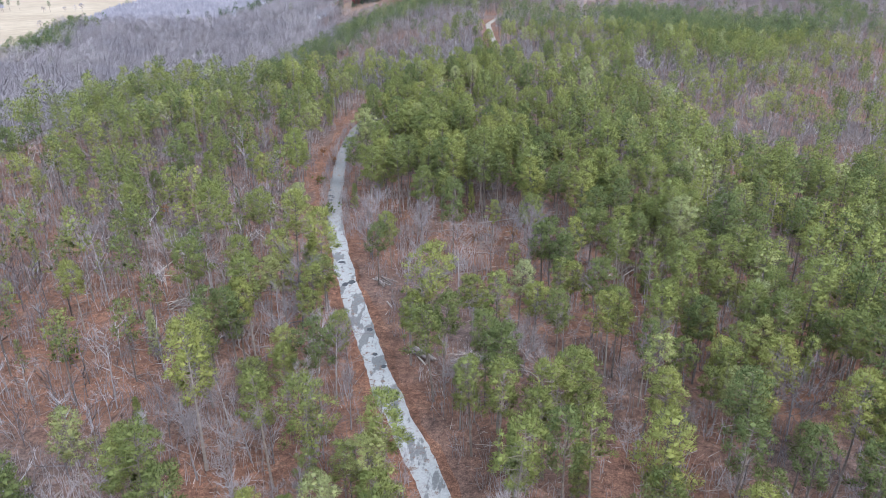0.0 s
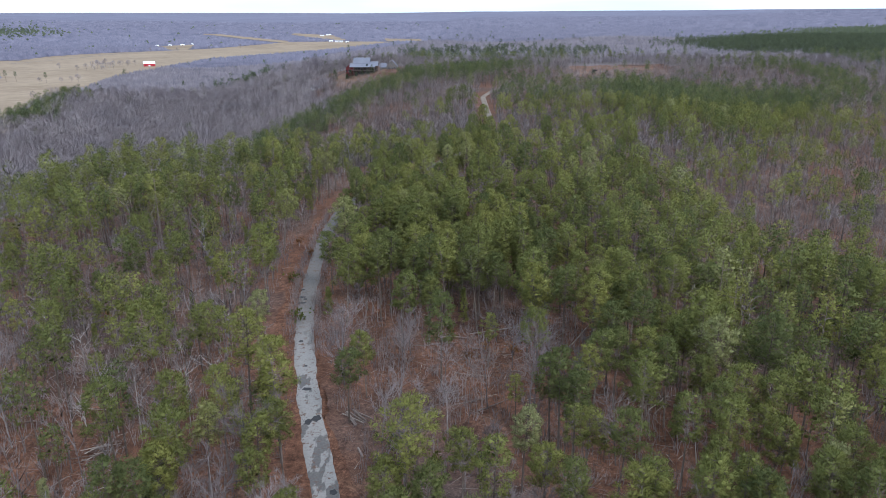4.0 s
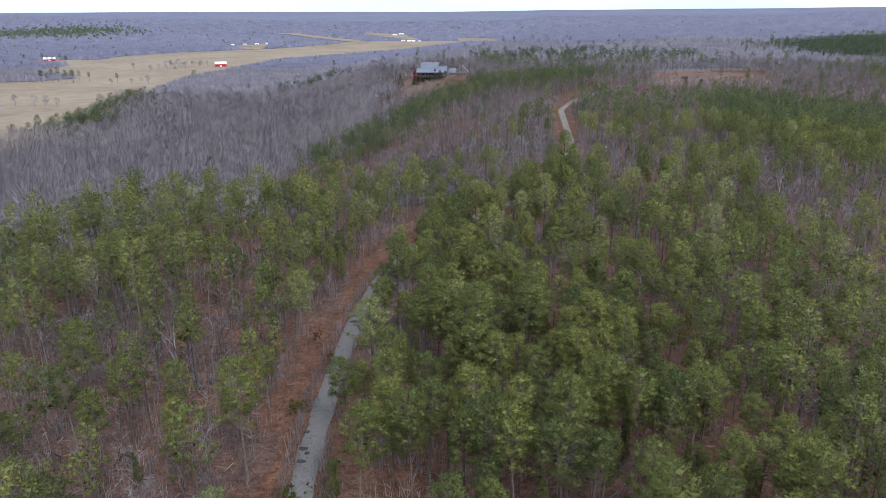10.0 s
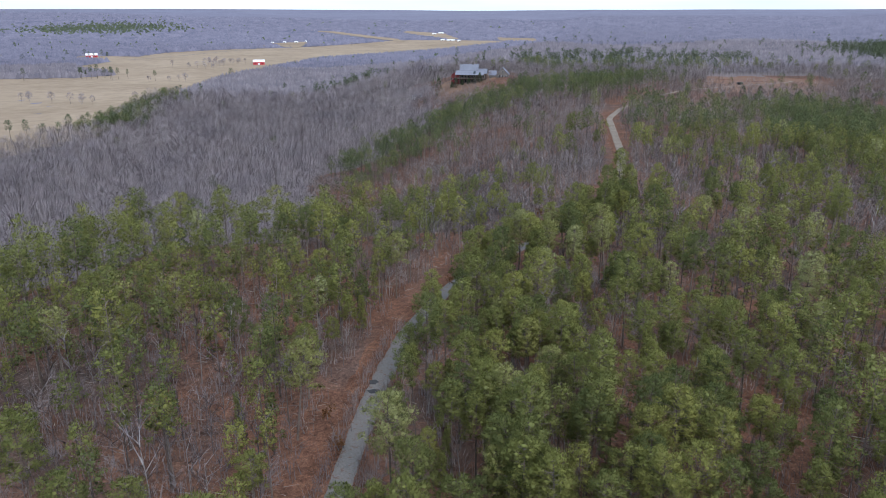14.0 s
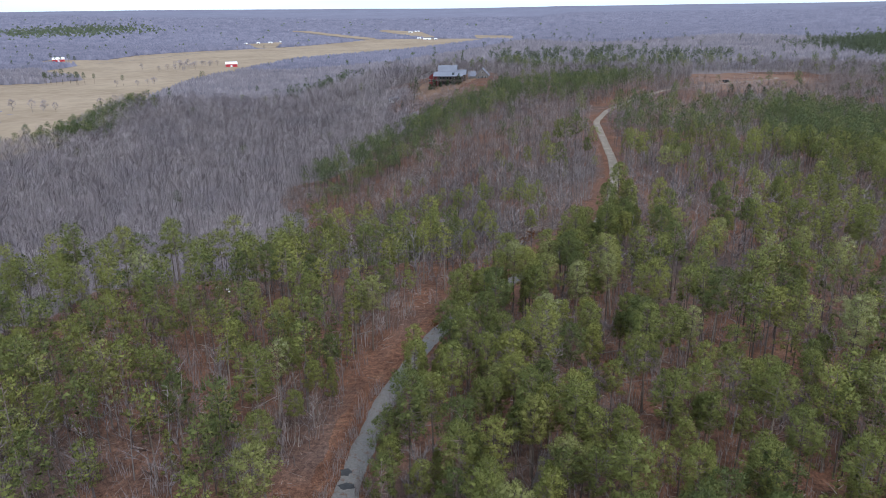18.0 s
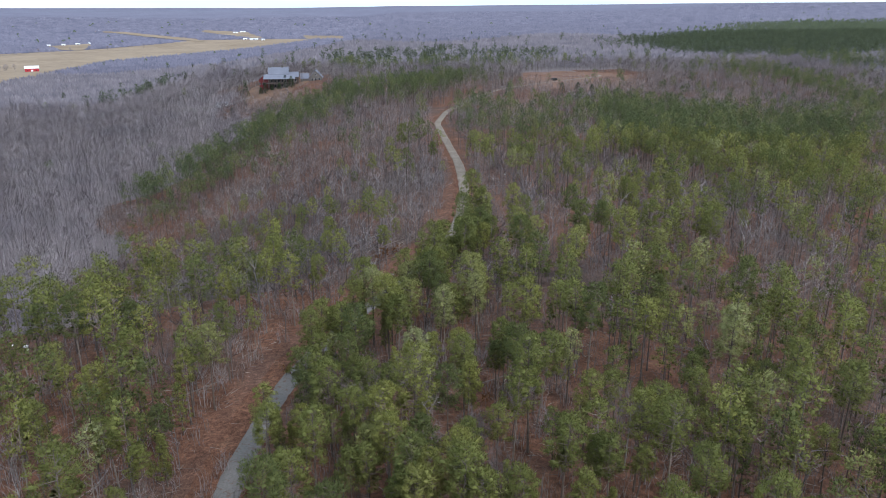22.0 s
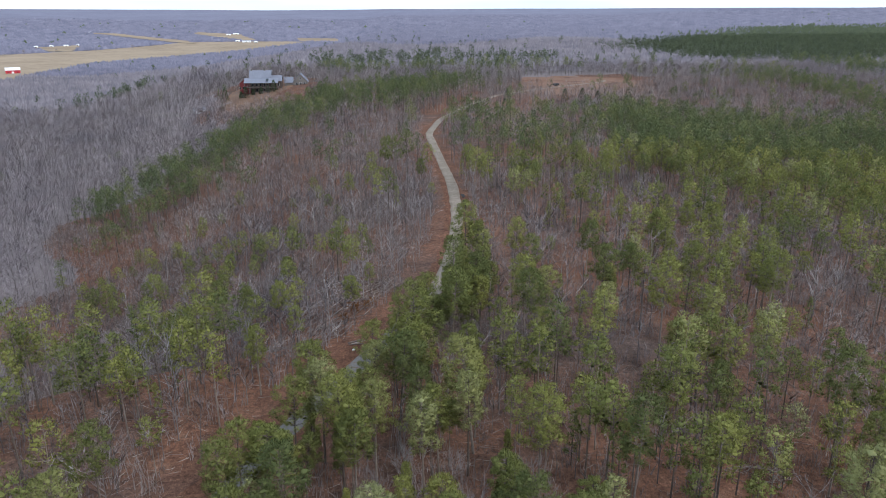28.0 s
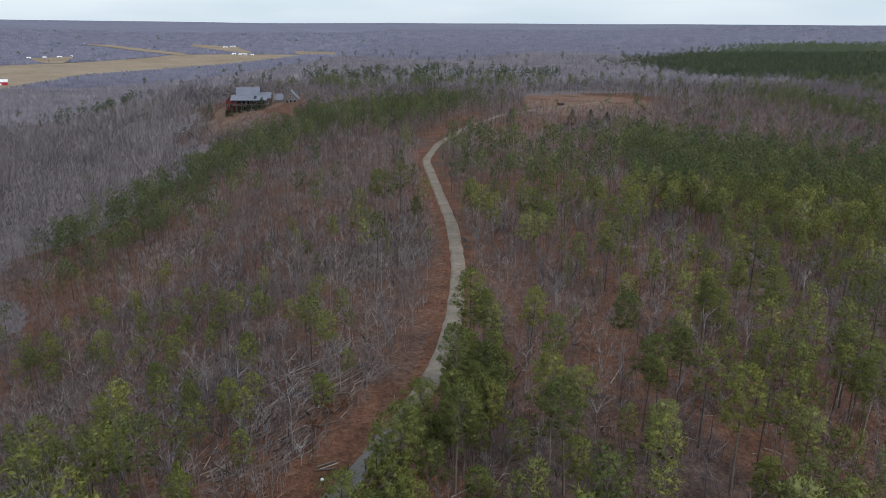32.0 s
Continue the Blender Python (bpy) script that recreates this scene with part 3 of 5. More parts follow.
def bare_shape(height, level, spread=1.0):
    """Trunk and bare branches of one leafless hardwood."""
    r0 = (0.008 * height + 0.03) * (1.0, 0.9, 0.7, 0.7, 1.0, 0.72)[level]
    sides, steps = (5, 3, 3, 3, 3, 3)[level], (5, 3, 2, 2, 3, 3)[level]
    zs = np.linspace(-0.4, height * (0.8, 0.76, 0.7, 0.66, 0.7, 0.74)[level], steps)
    sway = rng.normal(size=2) * 0.05 * height
    bend = (np.clip(zs, 0, None) / height) ** 1.5
    path = np.stack([sway[0] * bend, sway[1] * bend, zs], 1)
    wood = tube(path, np.linspace(r0, r0 * 0.3, steps), sides)
    n1, n2, n3 = ((16, 7, 6), (9, 4, 2), (7, 10, 0), (6, 8, 0), (12, 10, 0), (9, 12, 0))[level]
    thick = (0.8, 1.25, 1.5, 2.0, 5.0, 2.05)[level]
    u = rng.uniform((0.22, 0.25, 0.4, 0.4, 0.35, 0.35)[level], 1.0, n1)
    z = u * path[-1, 2]
    st = np.stack([np.interp(z, path[:, 2], path[:, 0]), np.interp(z, path[:, 2], path[:, 1]), z], 1)
    ang = rng.uniform(0, 6.28, n1)
    ln = height * rng.uniform(0.2, 0.36, n1) * (1.0, 1.05, 1.3, 1.35, 1.1, 1.2)[level] * (1.2 - 0.55 * u) * spread
    rise = rng.uniform((0.7, 0.6, 0.45, 0.4, 0.3, 0.35)[level], (1.7, 1.6, 1.4, 1.4, 1.2, 1.3)[level], n1)
    d = np.stack([np.cos(ang), np.sin(ang), rise], 1)
    d /= np.linalg.norm(d, axis=1)[:, None]
    en = st + d * ln[:, None]
    if level > 1:
        en = st + (en - st) * 0.62
    limbs = slivers(st, en, np.full(n1, (0.12, 0.12, 0.075, 0.075, 0.075, 0.075)[level] * thick))
    parts = []

    def fork(st, en, d, ln, k, share, width):
        m = len(st) * k
        t = rng.uniform(0.25, 1.0, m)[:, None]
        s2 = np.repeat(st, k, 0) * (1 - t) + np.repeat(en, k, 0) * t
        d2 = np.repeat(d, k, 0) + rng.normal(size=(m, 3)) * 0.5 + np.array([0, 0, 0.2])
        d2 /= np.linalg.norm(d2, axis=1)[:, None]
        l2 = np.repeat(ln, k) * share * rng.uniform(0.6, 1.2, m)
        e2 = s2 + d2 * l2[:, None]
        parts.append(slivers(s2, e2, np.full(m, width * thick)))
        return s2, e2, d2, l2

    if level > 1:
        # a rounded crown of fine twigs for trees seen from afar
        m = n1 * n2
        o = rng.normal(size=(m, 3)) + np.array([0, 0, 0.5])
        o /= np.linalg.norm(o, axis=1)[:, None]
        tip = np.array([path[-1, 0], path[-1, 1], height * 0.66]) + o * np.array([0.27 * spread, 0.27 * spread, 0.34]) * height * rng.uniform(0.75, 1.1, (m, 1))
        near = np.argmin(np.linalg.norm(tip[:, None] - en[None], axis=2), axis=1)
        parts.append(slivers(tip - (tip - st[near]) * rng.uniform(0.28, 0.5, (m, 1)), tip, np.full(m, 0.055 * thick)))
        return join3([with_normals(*wood), crowned(*limbs, height)]), crowned(*join(parts), height)
    a = fork(st, en, d, ln, n2, 0.6, 0.07)
    if n3:
        fork(*a, n3, 0.6, 0.048)
    limbs = crowned(*limbs, height)
    if level == 0:
        return with_normals(*wood), join3([limbs, crowned(*join(parts), height)])
    return join3([with_normals(*wood), limbs]), crowned(*join(parts), height)


def bare_clump(radius, height, twigs, width):
    """The top of a far leafless tree: a low uneven cone, with some upright twigs."""
    k = 5
    a = (np.arange(k) + rng.uniform(-0.3, 0.3, k)) * 2 * math.pi / k
    r = radius * rng.uniform(0.8, 1.3, k)
    v = np.concatenate([[(0, 0, height)], np.stack([np.cos(a) * r, np.sin(a) * r, height * rng.uniform(0.0, 0.15, k)], 1)])
    f = np.array([(0, 1 + i, 1 + (i + 1) % k) for i in range(k)])
    n = v * np.array([0.15, 0.15, 0.0]) / radius + np.array([0, 0, 1.0])
    cone = (v, f, n / np.linalg.norm(n, axis=1)[:, None])
    if not twigs:
        return cone
    a, q = rng.uniform(0, 6.28, twigs), radius * np.sqrt(rng.uniform(0, 1, twigs))
    tip = np.stack([q * np.cos(a), q * np.sin(a), height * (1.15 - 0.3 * (q / radius) ** 2) * rng.uniform(0.85, 1.1, twigs)], 1)
    return join3([cone, crowned(*slivers(tip * np.array([0.7, 0.7, 0.45]), tip, np.full(twigs, width)), height)])


class Wood:
    """Gathers many trees of one kind into one mesh."""

    def __init__(self, soft=False):
        self.soft = soft
        self.v, self.f, self.m, self.t, self.w, self.n = [], [], [], [], [], 0

    def put(self, shapes, mats, x, y, z, turn, scale, tint):
        c, s = math.cos(turn) * scale, math.sin(turn) * scale
        for shape, m in zip(shapes, mats):
            v, f = shape[:2]
            w = np.empty_like(v)
            w[:, 0] = v[:, 0] * c - v[:, 1] * s + x
            w[:, 1] = v[:, 0] * s + v[:, 1] * c + y
            w[:, 2] = v[:, 2] * scale + z
            self.v.append(w)
            if self.soft:
                q = np.zeros_like(v)
                q[:, 0] = (shape[2][:, 0] * c - shape[2][:, 1] * s) / scale
                q[:, 1] = (shape[2][:, 0] * s + shape[2][:, 1] * c) / scale
                q[:, 2] = shape[2][:, 2]
                self.w.append(q)
            self.f.append(f + self.n)
            self.m.append(np.full(len(f), m, np.int32))
            self.t.append(np.full(len(v), tint, np.float32))
            self.n += len(v)

    def make(self, name, mats, label, category):
        if not self.v:
            return None
        ob = new(name, sheet(name, np.concatenate(self.v), np.concatenate(self.f), mats, np.concatenate(self.m), np.concatenate(self.t), True,
                             np.concatenate(self.w) if self.soft else None))
        return tagged(ob, label, category, kind="stuff")


# ---------------------------------------------------------------- where the trees stand
# outline, share of pines, trees per 100 square metres
STANDS = [
    ([(-130, 225), (-5, 240), (0, 265), (-60, 272), (-120, 270)], 0.58, 5.2),
    ([(0, 265), (12, 300), (14, 335), (-30, 345), (-110, 300), (-60, 272)], 0.26, 7.0),
    ([(-15, 128), (-19, 215), (0, 262), (40, 275), (75, 285), (84, 174), (84, 100), (60, 50), (14, 50), (22, 80), (31, 93), (24, 112), (5, 122)], 0.84, 6.8),
    ([(60, 40), (84, 100), (90, 150), (118, 148), (120, 60)], 0.84, 7.5),
    ([(-28, 168), (-85, 165), (-130, 225), (-5, 240), (-21, 205)], 0.68, 6.0),
    ([(84, 235), (114, 235), (155, 216), (120, 150), (90, 155)], 0.22, 3.0),
    ([(-12, 60), (-18, 125), (8, 122), (24, 112), (28, 96), (8, 66)], 0.42, 1.6),
    ([(40, 384), (46, 475), (60, 540), (170, 590), (210, 454), (150, 380), (90, 371)], 0.3, 5.0),
    ([(-130, 525), (-88, 596), (-56, 628), (-18, 655), (90, 748), (124, 680), (62, 628), (0, 600), (-28, 555), (-54, 505), (-105, 465)], 0.56, 5.0),
    ([(-105, 425), (-67, 419), (-13, 350), (10, 346), (9, 325), (-10, 318), (-53, 373), (-90, 384)], 0.3, 5.5),
    ([(-81, 430), (-20, 360), (26, 341), (38, 480), (40, 560), (15, 590), (-20, 530), (-46, 470)], 0.04, 8.5),
    ([(-380, 622), (-345, 640), (-395, 770), (-430, 890), (-452, 1000), (-470, 985), (-448, 870), (-415, 750)], 0.75, 6.0),
    ([(-46, 960), (123, 1120), (256, 1006), (206, 860), (98, 850), (-16, 850)], 0.28, 5.0),
    ([(400, 956), (440, 1240), (680, 1500), (1330, 2250), (1700, 2250), (900, 1200), (519, 834), (490, 900)], 0.85, 4.5),
    ([(-1900, 2600), (-1700, 2620), (-1530, 2830), (-1490, 2960), (-1680, 3060), (-1900, 2900)], 1.0, 6.0),
    ([(-275, 905), (-200, 930), (-190, 985), (-270, 960)], 0.8, 5.0),
    ([(130, 500), (165, 580), (185, 545), (250, 500), (292, 512), (226, 405), (178, 343), (130, 377), (108, 430)], 0.78, 6.0),
    ([(350, 775), (388, 700), (335, 530), (308, 520), (348, 690), (328, 750)], 0.6, 5.0),
    ([(-114, 436), (-52, 478), (-22, 526), (8, 572), (40, 588), (62, 628), (0, 600), (-28, 555), (-54, 505), (-105, 465)], 0.52, 5.0),
]


def stand(x, y):
    """Share of pines and density at each place."""
    left = x < np.interp(y, ROAD_Y, ROAD_X)
    share = np.where(y < 250, np.where(left, 0.41, 0.5), 0.24)
    share = np.where((x > 95) & (y > 200) & (y < 430), 0.22, share)
    dens = np.where(y < 260, np.where(left, 5.0, 4.8), 5.6)
    edge = np.interp(y, EDGE_Y, EDGE_X)
    valley = (x < edge - 18) & (y > 280) | (x < edge - 12)
    share = np.where(valley, 0.004, share)
    dens = np.where(valley, np.where(x < np.interp(y, TALL_Y, TALL_X), 3.4, 6.5), dens)
    share = np.where((y > 560) & ~valley, np.where(y > 1500, 0.001, np.where(y > 860, 0.008, 0.025)), share)
    dens = np.where((y > 620) & ~valley, 6.0, dens)
    loose = 1 + np.clip(y - 500, 0, None) / 130
    wx, wy = x + rng.normal(size=x.shape) * 5 * loose, y + rng.normal(size=x.shape) * 6 * loose
    front = (y > 545) & (y < 760) & (x > np.interp(y, ROAD_Y, ROAD_X)) & (x < np.interp(y, ROAD_Y, ROAD_X) + 75) & (x < 265)
    for poly, s, d in STANDS:
        k = inside(wx, wy, poly)
        share, dens = np.where(k, s, share), np.where(k, d, dens)
    return np.where(front, 0.05, share), np.where(front, 2.5, dens)


def clear_of(x, y):
    gap = road_gap(x, y)
    near = (y > -60) & (y < 790)
    wide = np.where(y > 560, 2.5, 0.0)
    west = np.interp(y, [90, 118], [4.2, 7.5])
    east = np.interp(y, [252, 270, 300, 316], [4.6, 8.2, 8.2, 4.4])
    ok = ~(near & (gap > -west - wide) & (gap < east + wide))
    ok &= ~inside(x, y, CLEARING) & ~inside(x, y, FIELD) & ~inside(x, y, YARD) & ~inside(x, y, [(-164, 790), (-150, 802), (-126, 770), (-100, 746), (-84, 742), (-84, 732), (-110, 733), (-138, 756)])
    ok &= ~inside(x, y, [(-52, 694), (-26, 694), (-16, 770), (-54, 770)])
    for strip in OPEN_STRIPS:
        ok &= ~(inside(x, y, strip) | inside(x * 1.02, y * 1.02, strip) | inside(x * 1.04, y * 1.04, strip))
    return ok




# pines and bare trees that stand out, from south to north
KNOWN_PINES = [
    [(22, 49), (-13, 50), (50, 50), (35, 51), (-28, 52), (9, 52), (-18, 54), (34, 57), (-12, 58), (-29, 58), (-26, 59), (11, 61), (30, 63), (49, 63), (52, 63), (-40, 65), (-16, 66), (8, 68), (27, 69), (46, 70), (36, 72), (-55, 74), (-15, 75), (-36, 75), (58, 75), (42, 76), (53, 77), (-23, 78), (33, 80), (39, 83), (27, 85), (69, 88), (53, 89), (-36, 92), (50, 92), (65, 93), (-54, 96), (-6, 97), (81, 98), (6, 99), (38, 99), (21, 100), (45, 100), (52, 102), (31, 104), (14, 105), (-66, 109), (-59, 110)],
    [(-1, 113), (-56, 114), (-27, 114), (4, 116), (79, 117), (87, 119), (68, 119), (49, 120), (-76, 121), (30, 121), (-12, 124), (33, 125), (-16, 128), (14, 128), (-43, 129), (-37, 130), (-62, 131), (-29, 132), (-49, 132), (41, 132), (49, 138), (-48, 138), (-57, 138), (-72, 139), (-41, 140), (-83, 140), (-17, 142), (0, 143), (-58, 145), (-11, 148), (10, 148), (40, 150), (-32, 151), (30, 153), (-15, 154), (37, 157), (13, 158), (26, 161), (48, 164), (-17, 166), (35, 167), (4, 168), (-29, 170), (-42, 170), (19, 171), (8, 172), (-4, 175), (45, 176)],
    [(35, 177), (52, 178), (-13, 178), (-35, 182), (-90, 183), (-67, 186), (36, 187), (21, 188), (14, 188), (44, 189), (-50, 190), (-39, 192), (-13, 192), (30, 194), (20, 194), (35, 195), (-35, 196), (58, 196), (14, 197), (32, 199), (-11, 199), (-86, 202), (-29, 202), (-84, 205), (67, 205), (8, 205), (-6, 206), (-18, 206), (-9, 206), (-38, 207), (-28, 208), (45, 208), (60, 209), (-18, 210), (-49, 211), (-33, 211), (32, 211), (59, 213), (58, 216), (48, 217), (40, 217), (23, 217), (55, 218), (-44, 220), (51, 220), (4, 222), (24, 223), (-28, 224)],
    [(-40, 226), (29, 227), (-25, 228), (-53, 229), (-110, 229), (69, 232), (-94, 232), (-105, 232), (48, 233), (79, 234), (25, 235), (-8, 236), (-24, 238), (68, 239), (-53, 239), (95, 240), (-4, 240), (70, 241), (5, 242), (-44, 243), (-34, 246), (19, 248), (57, 250), (-92, 252), (20, 252), (1, 254), (81, 258), (9, 263), (64, 263), (56, 265), (60, 266), (22, 267), (-6, 269), (11, 269), (35, 270), (66, 271), (58, 274), (47, 274), (12, 275), (-14, 276), (29, 276), (35, 276), (-7, 279), (22, 281), (35, 283), (84, 283), (39, 286), (22, 287)],
    [(85, 287), (27, 288), (84, 290), (52, 290), (71, 291), (55, 292), (3, 295), (61, 297), (-12, 298), (92, 299), (41, 302), (105, 303), (-19, 304), (26, 304), (74, 307), (56, 310), (75, 312), (40, 315), (75, 317), (90, 318), (34, 318), (-28, 322), (-12, 324), (90, 331), (-32, 362), (-4, 385), (-199, 392), (32, 402), (16, 424)],
]
KNOWN_BARE = [(-49, 97), (-65, 98), (-39, 113), (-36, 118), (-27, 107), (-10, 101), (-66, 105), (-38, 87), (-71, 164), (-70, 172), (-54, 155), (-59, 181),
              (-51, 194), (-28, 152), (-63, 156), (-58, 232), (-54, 235), (-28, 233), (-111, 411), (-68, 381), (-64, 349), (-45, 334), (-18, 303), (-15, 328),
              (-26, 338), (-44, 319), (14, 332), (3, 309)]


def scatter(x0, x1, y0, y1, cell):
    xs, ys = np.meshgrid(np.arange(x0, x1, cell), np.arange(y0, y1, cell), indexing="ij")
    xs, ys = xs.ravel(), ys.ravel()
    xs = xs + rng.uniform(-0.5, 0.5, xs.size) * cell
    ys = ys + rng.uniform(-0.5, 0.5, ys.size) * cell
    share, dens = stand(xs, ys)
    keep = (rng.uniform(size=xs.size) < dens * cell * cell / 100) & clear_of(xs, ys)
    xs, ys, share = xs[keep], ys[keep], share[keep]
    blot = np.sin(xs / 13 + 2 * np.sin(ys / 19)) * np.sin(ys / 15 + 1.5 * np.sin(xs / 23))
    pine = rng.uniform(size=xs.size) < share + 0.45 * blot * share * (1 - share) * 2
    return xs, ys, pine


def in_view(x, y):
    """Places that the wide sweep of the valley view can take in."""
    return np.abs(x) < 60 + 0.78 * (y + 60)


HEIGHTS = [(14.5, 0), (16.0, 3), (17.5, 0), (15.0, 1), (17.0, 3), (9.0, 2), (18.0, 0), (13.5, 3)]
PINES = [[pine_shape(h, lv, hb) for h, hb in HEIGHTS] for lv in (0, 1, 2, 3)]
BARES = [[bare_shape(h, lv, sp) for h, sp in ((9, 1.0), (11, 1.0), (13, 0.9), (14, 1.1), (10, 1.3), (7, 1.2), (12, 1.0), (8, 0.9))] for lv in (0, 1, 2, 3)]

BIG_BARES = [bare_shape(h, 5, sp) for h, sp in ((17, 1.0), (20, 1.05), (18, 1.2), (22, 0.95), (15, 1.2), (19, 1.1), (21, 1.0), (14, 1.15))]

nx_, ny_, np_ = scatter(-200, 260, -30, 430, 3.2)
kp = np.array([p for row in KNOWN_PINES for p in row], float)
rows_y = np.arange(208, 322, 2.7)
rows_x = curve(rows_y, ROAD_Y, ROAD_X) + np.interp(rows_y, [252, 270, 300, 316], [8, 12, 12, 8.5]) + 2.5 * np.sin(rows_y * 1.7)
kp = np.concatenate([kp, np.stack([rows_x, rows_y], 1)])
rows_y = np.arange(214, 300, 3.1)
rows_x = curve(rows_y, ROAD_Y, ROAD_X) + 17 + 3.0 * np.sin(rows_y * 2.3)
kp = np.concatenate([kp, np.stack([rows_x, rows_y], 1)])
kb = np.array(KNOWN_BARE, float)
known = np.concatenate([kp, kb])
gap = np.min(np.hypot(nx_[:, None] - known[:, 0], ny_[:, None] - known[:, 1]), axis=1)
k = in_view(nx_, ny_) & (gap > np.where(np_, 4.2, 1.8))
amid = (nx_ > -70) & (nx_ < 80) & (ny_ > 50) & (ny_ < 325)
k &= ~(np_ & amid & (rng.uniform(size=nx_.size) < np.where((ny_ < 185) | (nx_ < -22), 0.05, 0.33)))
nx_, ny_, np_ = nx_[k], ny_[k], np_[k]
near_rank = 5 + np.abs(nx_ - 8) * np.interp(ny_, [40, 130, 230], [0.55, 0.8, 1.0]) + np.clip(ny_ - 230, 0, None) * 1.2
nx_, ny_ = np.concatenate([kp[:, 0], kb[:, 0], nx_]), np.concatenate([kp[:, 1], kb[:, 1], ny_])
np_ = np.concatenate([np.ones(len(kp), bool), np.zeros(len(kb), bool), np_])
near_rank = np.concatenate([np.zeros(len(known)), near_rank])
standing = clear_of(nx_, ny_)
nx_ = np.where(standing, nx_, nx_ + np.sign(road_gap(nx_, ny_)) * np.interp(ny_, [252, 270, 300, 316], [4, 7, 7, 4]))
near_z = land(nx_, ny_)

pine_mesh = [(sheet("trunk", *w[:2], [PINE_BARK], smooth_shade=True), sheet("crown", c[0], c[1], [PINE], smooth_shade=True, normals=c[2])) for w, c in PINES[0]]
bare_mesh = [(sheet("trunk", *w[:2], [GREY_BARK], smooth_shade=True), sheet("bare_crown", *c[:2], [TWIG])) for w, c in BARES[0]]


def tree_thing(name, meshes, names, m, label, group):
    root = new(name)
    root.matrix_world = m
    for me, nm in zip(meshes, names):
        ob = new(nm, me)
        ob.parent = root
    return tagged(root, label, "tree", group)


def chosen(mask, count):
    ids = np.nonzero(mask)[0]
    return set(ids[np.argsort(near_rank[ids])][:count].tolist())


PINE_WORDS = ["tall green pine with a rounded crown over leaf litter", "tall green pine with a wide domed crown", "tall green pine with a rounded crown over leaf litter",
              "tall thin pine with an open sparse crown", "tall green pine with a wide domed crown", "low young pine branched down to the ground",
              "very tall green pine with a straight bare trunk", "shorter green pine with a wide domed crown"]
own_pine, own_bare = chosen(np_, 740), chosen(~np_, 300)
PINE_NAMES = ["pine_tree", "domed_pine", "pine_tree", "open_pine", "domed_pine", "young_pine", "pine_tree", "domed_pine"]
PINE_GROUPS = {"pine_tree": "tall pines of the ridge", "domed_pine": "wide-crowned pines of the ridge", "open_pine": "sparse pines of the ridge", "young_pine": "young pines of the ridge"}
pines, bares = Wood(True), Wood(True)
for i in range(len(nx_)):
    x, y, z = float(nx_[i]), float(ny_[i]), float(near_z[i])
    turn, tint, kind = rng.uniform(0, 6.28), rng.uniform(), int(rng.integers(8))
    scale = float(np.clip(rng.normal(0.87, 0.12), 0.5, 1.12))
    if np_[i] and x < 8 and y > 288:
        kind, scale = (7, 1, 0)[kind % 3], scale * 0.82
    tilt = rng.normal(size=2) * 0.035
    if np_[i]:
        if i in own_pine:
            tree_thing(PINE_NAMES[kind], pine_mesh[kind], ("trunk", "crown"), Matrix.LocRotScale((x, y, z), Euler((*tilt, turn)), (scale,) * 3),
                       PINE_WORDS[kind], PINE_GROUPS[PINE_NAMES[kind]])
        else:
            pines.put(PINES[1 if abs(x - 15) < 125 else 2][kind], (0, 1), x, y, z, turn, scale, tint)
    else:
        if i in own_bare:
            tree_thing("bare_tree", bare_mesh[kind], ("trunk", "bare_crown"), Matrix.LocRotScale((x, y, z), Euler((*(tilt * 2), turn)), (scale,) * 3),
                       "leafless grey hardwood tree standing in leaf litter", "bare trees of the ridge")
        elif x < np.interp(y, TALL_Y, TALL_X):
            bares.put(BIG_BARES[kind], (0, 2), x, y, z, turn, scale, tint)
        else:
            bares.put(BARES[1][kind], (0, 1), x, y, z, turn, scale, tint)
pines.make("pine_woods", [PINE_BARK, PINE], "dense green pine woods on the ridge", "woods")
bares.make("bare_woods", [GREY_BARK, TWIG, VALLEY_TWIG], "leafless grey hardwood trees among the pines", "woods")

fx, fy, fp = scatter(-560, 760, 430, 900, 3.9)
gx2, gy2, gp2 = scatter(-470, -200, 150, 430, 3.6)
fx, fy, fp = np.concatenate([fx, gx2]), np.concatenate([fy, gy2]), np.concatenate([fp, gp2])
k = in_view(fx, fy)
fx, fy, fp = fx[k], fy[k], fp[k]
fz = land(fx, fy)
pines, bares = Wood(True), Wood(True)
for x, y, z, p in zip(fx.tolist(), fy.tolist(), fz.tolist(), fp.tolist()):
    turn, tint, kind = rng.uniform(0, 6.28), rng.uniform(), int(rng.integers(8))
    if p:
        pines.put(PINES[2][kind], (0, 1), x, y, z, turn, rng.uniform(0.75, 1.05) * (1.2 if x < -300 else 1.0), tint)
    elif x < np.interp(y, TALL_Y, TALL_X):
        bares.put(BIG_BARES[kind], (0, 1), x, y, z, turn, rng.uniform(0.75, 1.1), tint)
    elif y < 520:
        bares.put(BARES[2][kind], (0, 2), x, y, z, turn, rng.uniform(0.8, 1.2), tint)
    else:
        bares.put(BARES[3][kind], (0, 2), x, y, z, turn, rng.uniform(0.8, 1.2), tint)
for _ in range(70):
    x, y = rng.uniform(-88, -40), rng.uniform(665, 745)
    if inside(np.array([x]), np.array([y]), YARD)[0]:
        bares.put(BARES[2][int(rng.integers(8))], (0, 2), x, y, float(land(x, y)), rng.uniform(0, 6.28), rng.uniform(0.5, 0.9), rng.uniform())
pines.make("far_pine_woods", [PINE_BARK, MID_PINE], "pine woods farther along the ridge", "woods")
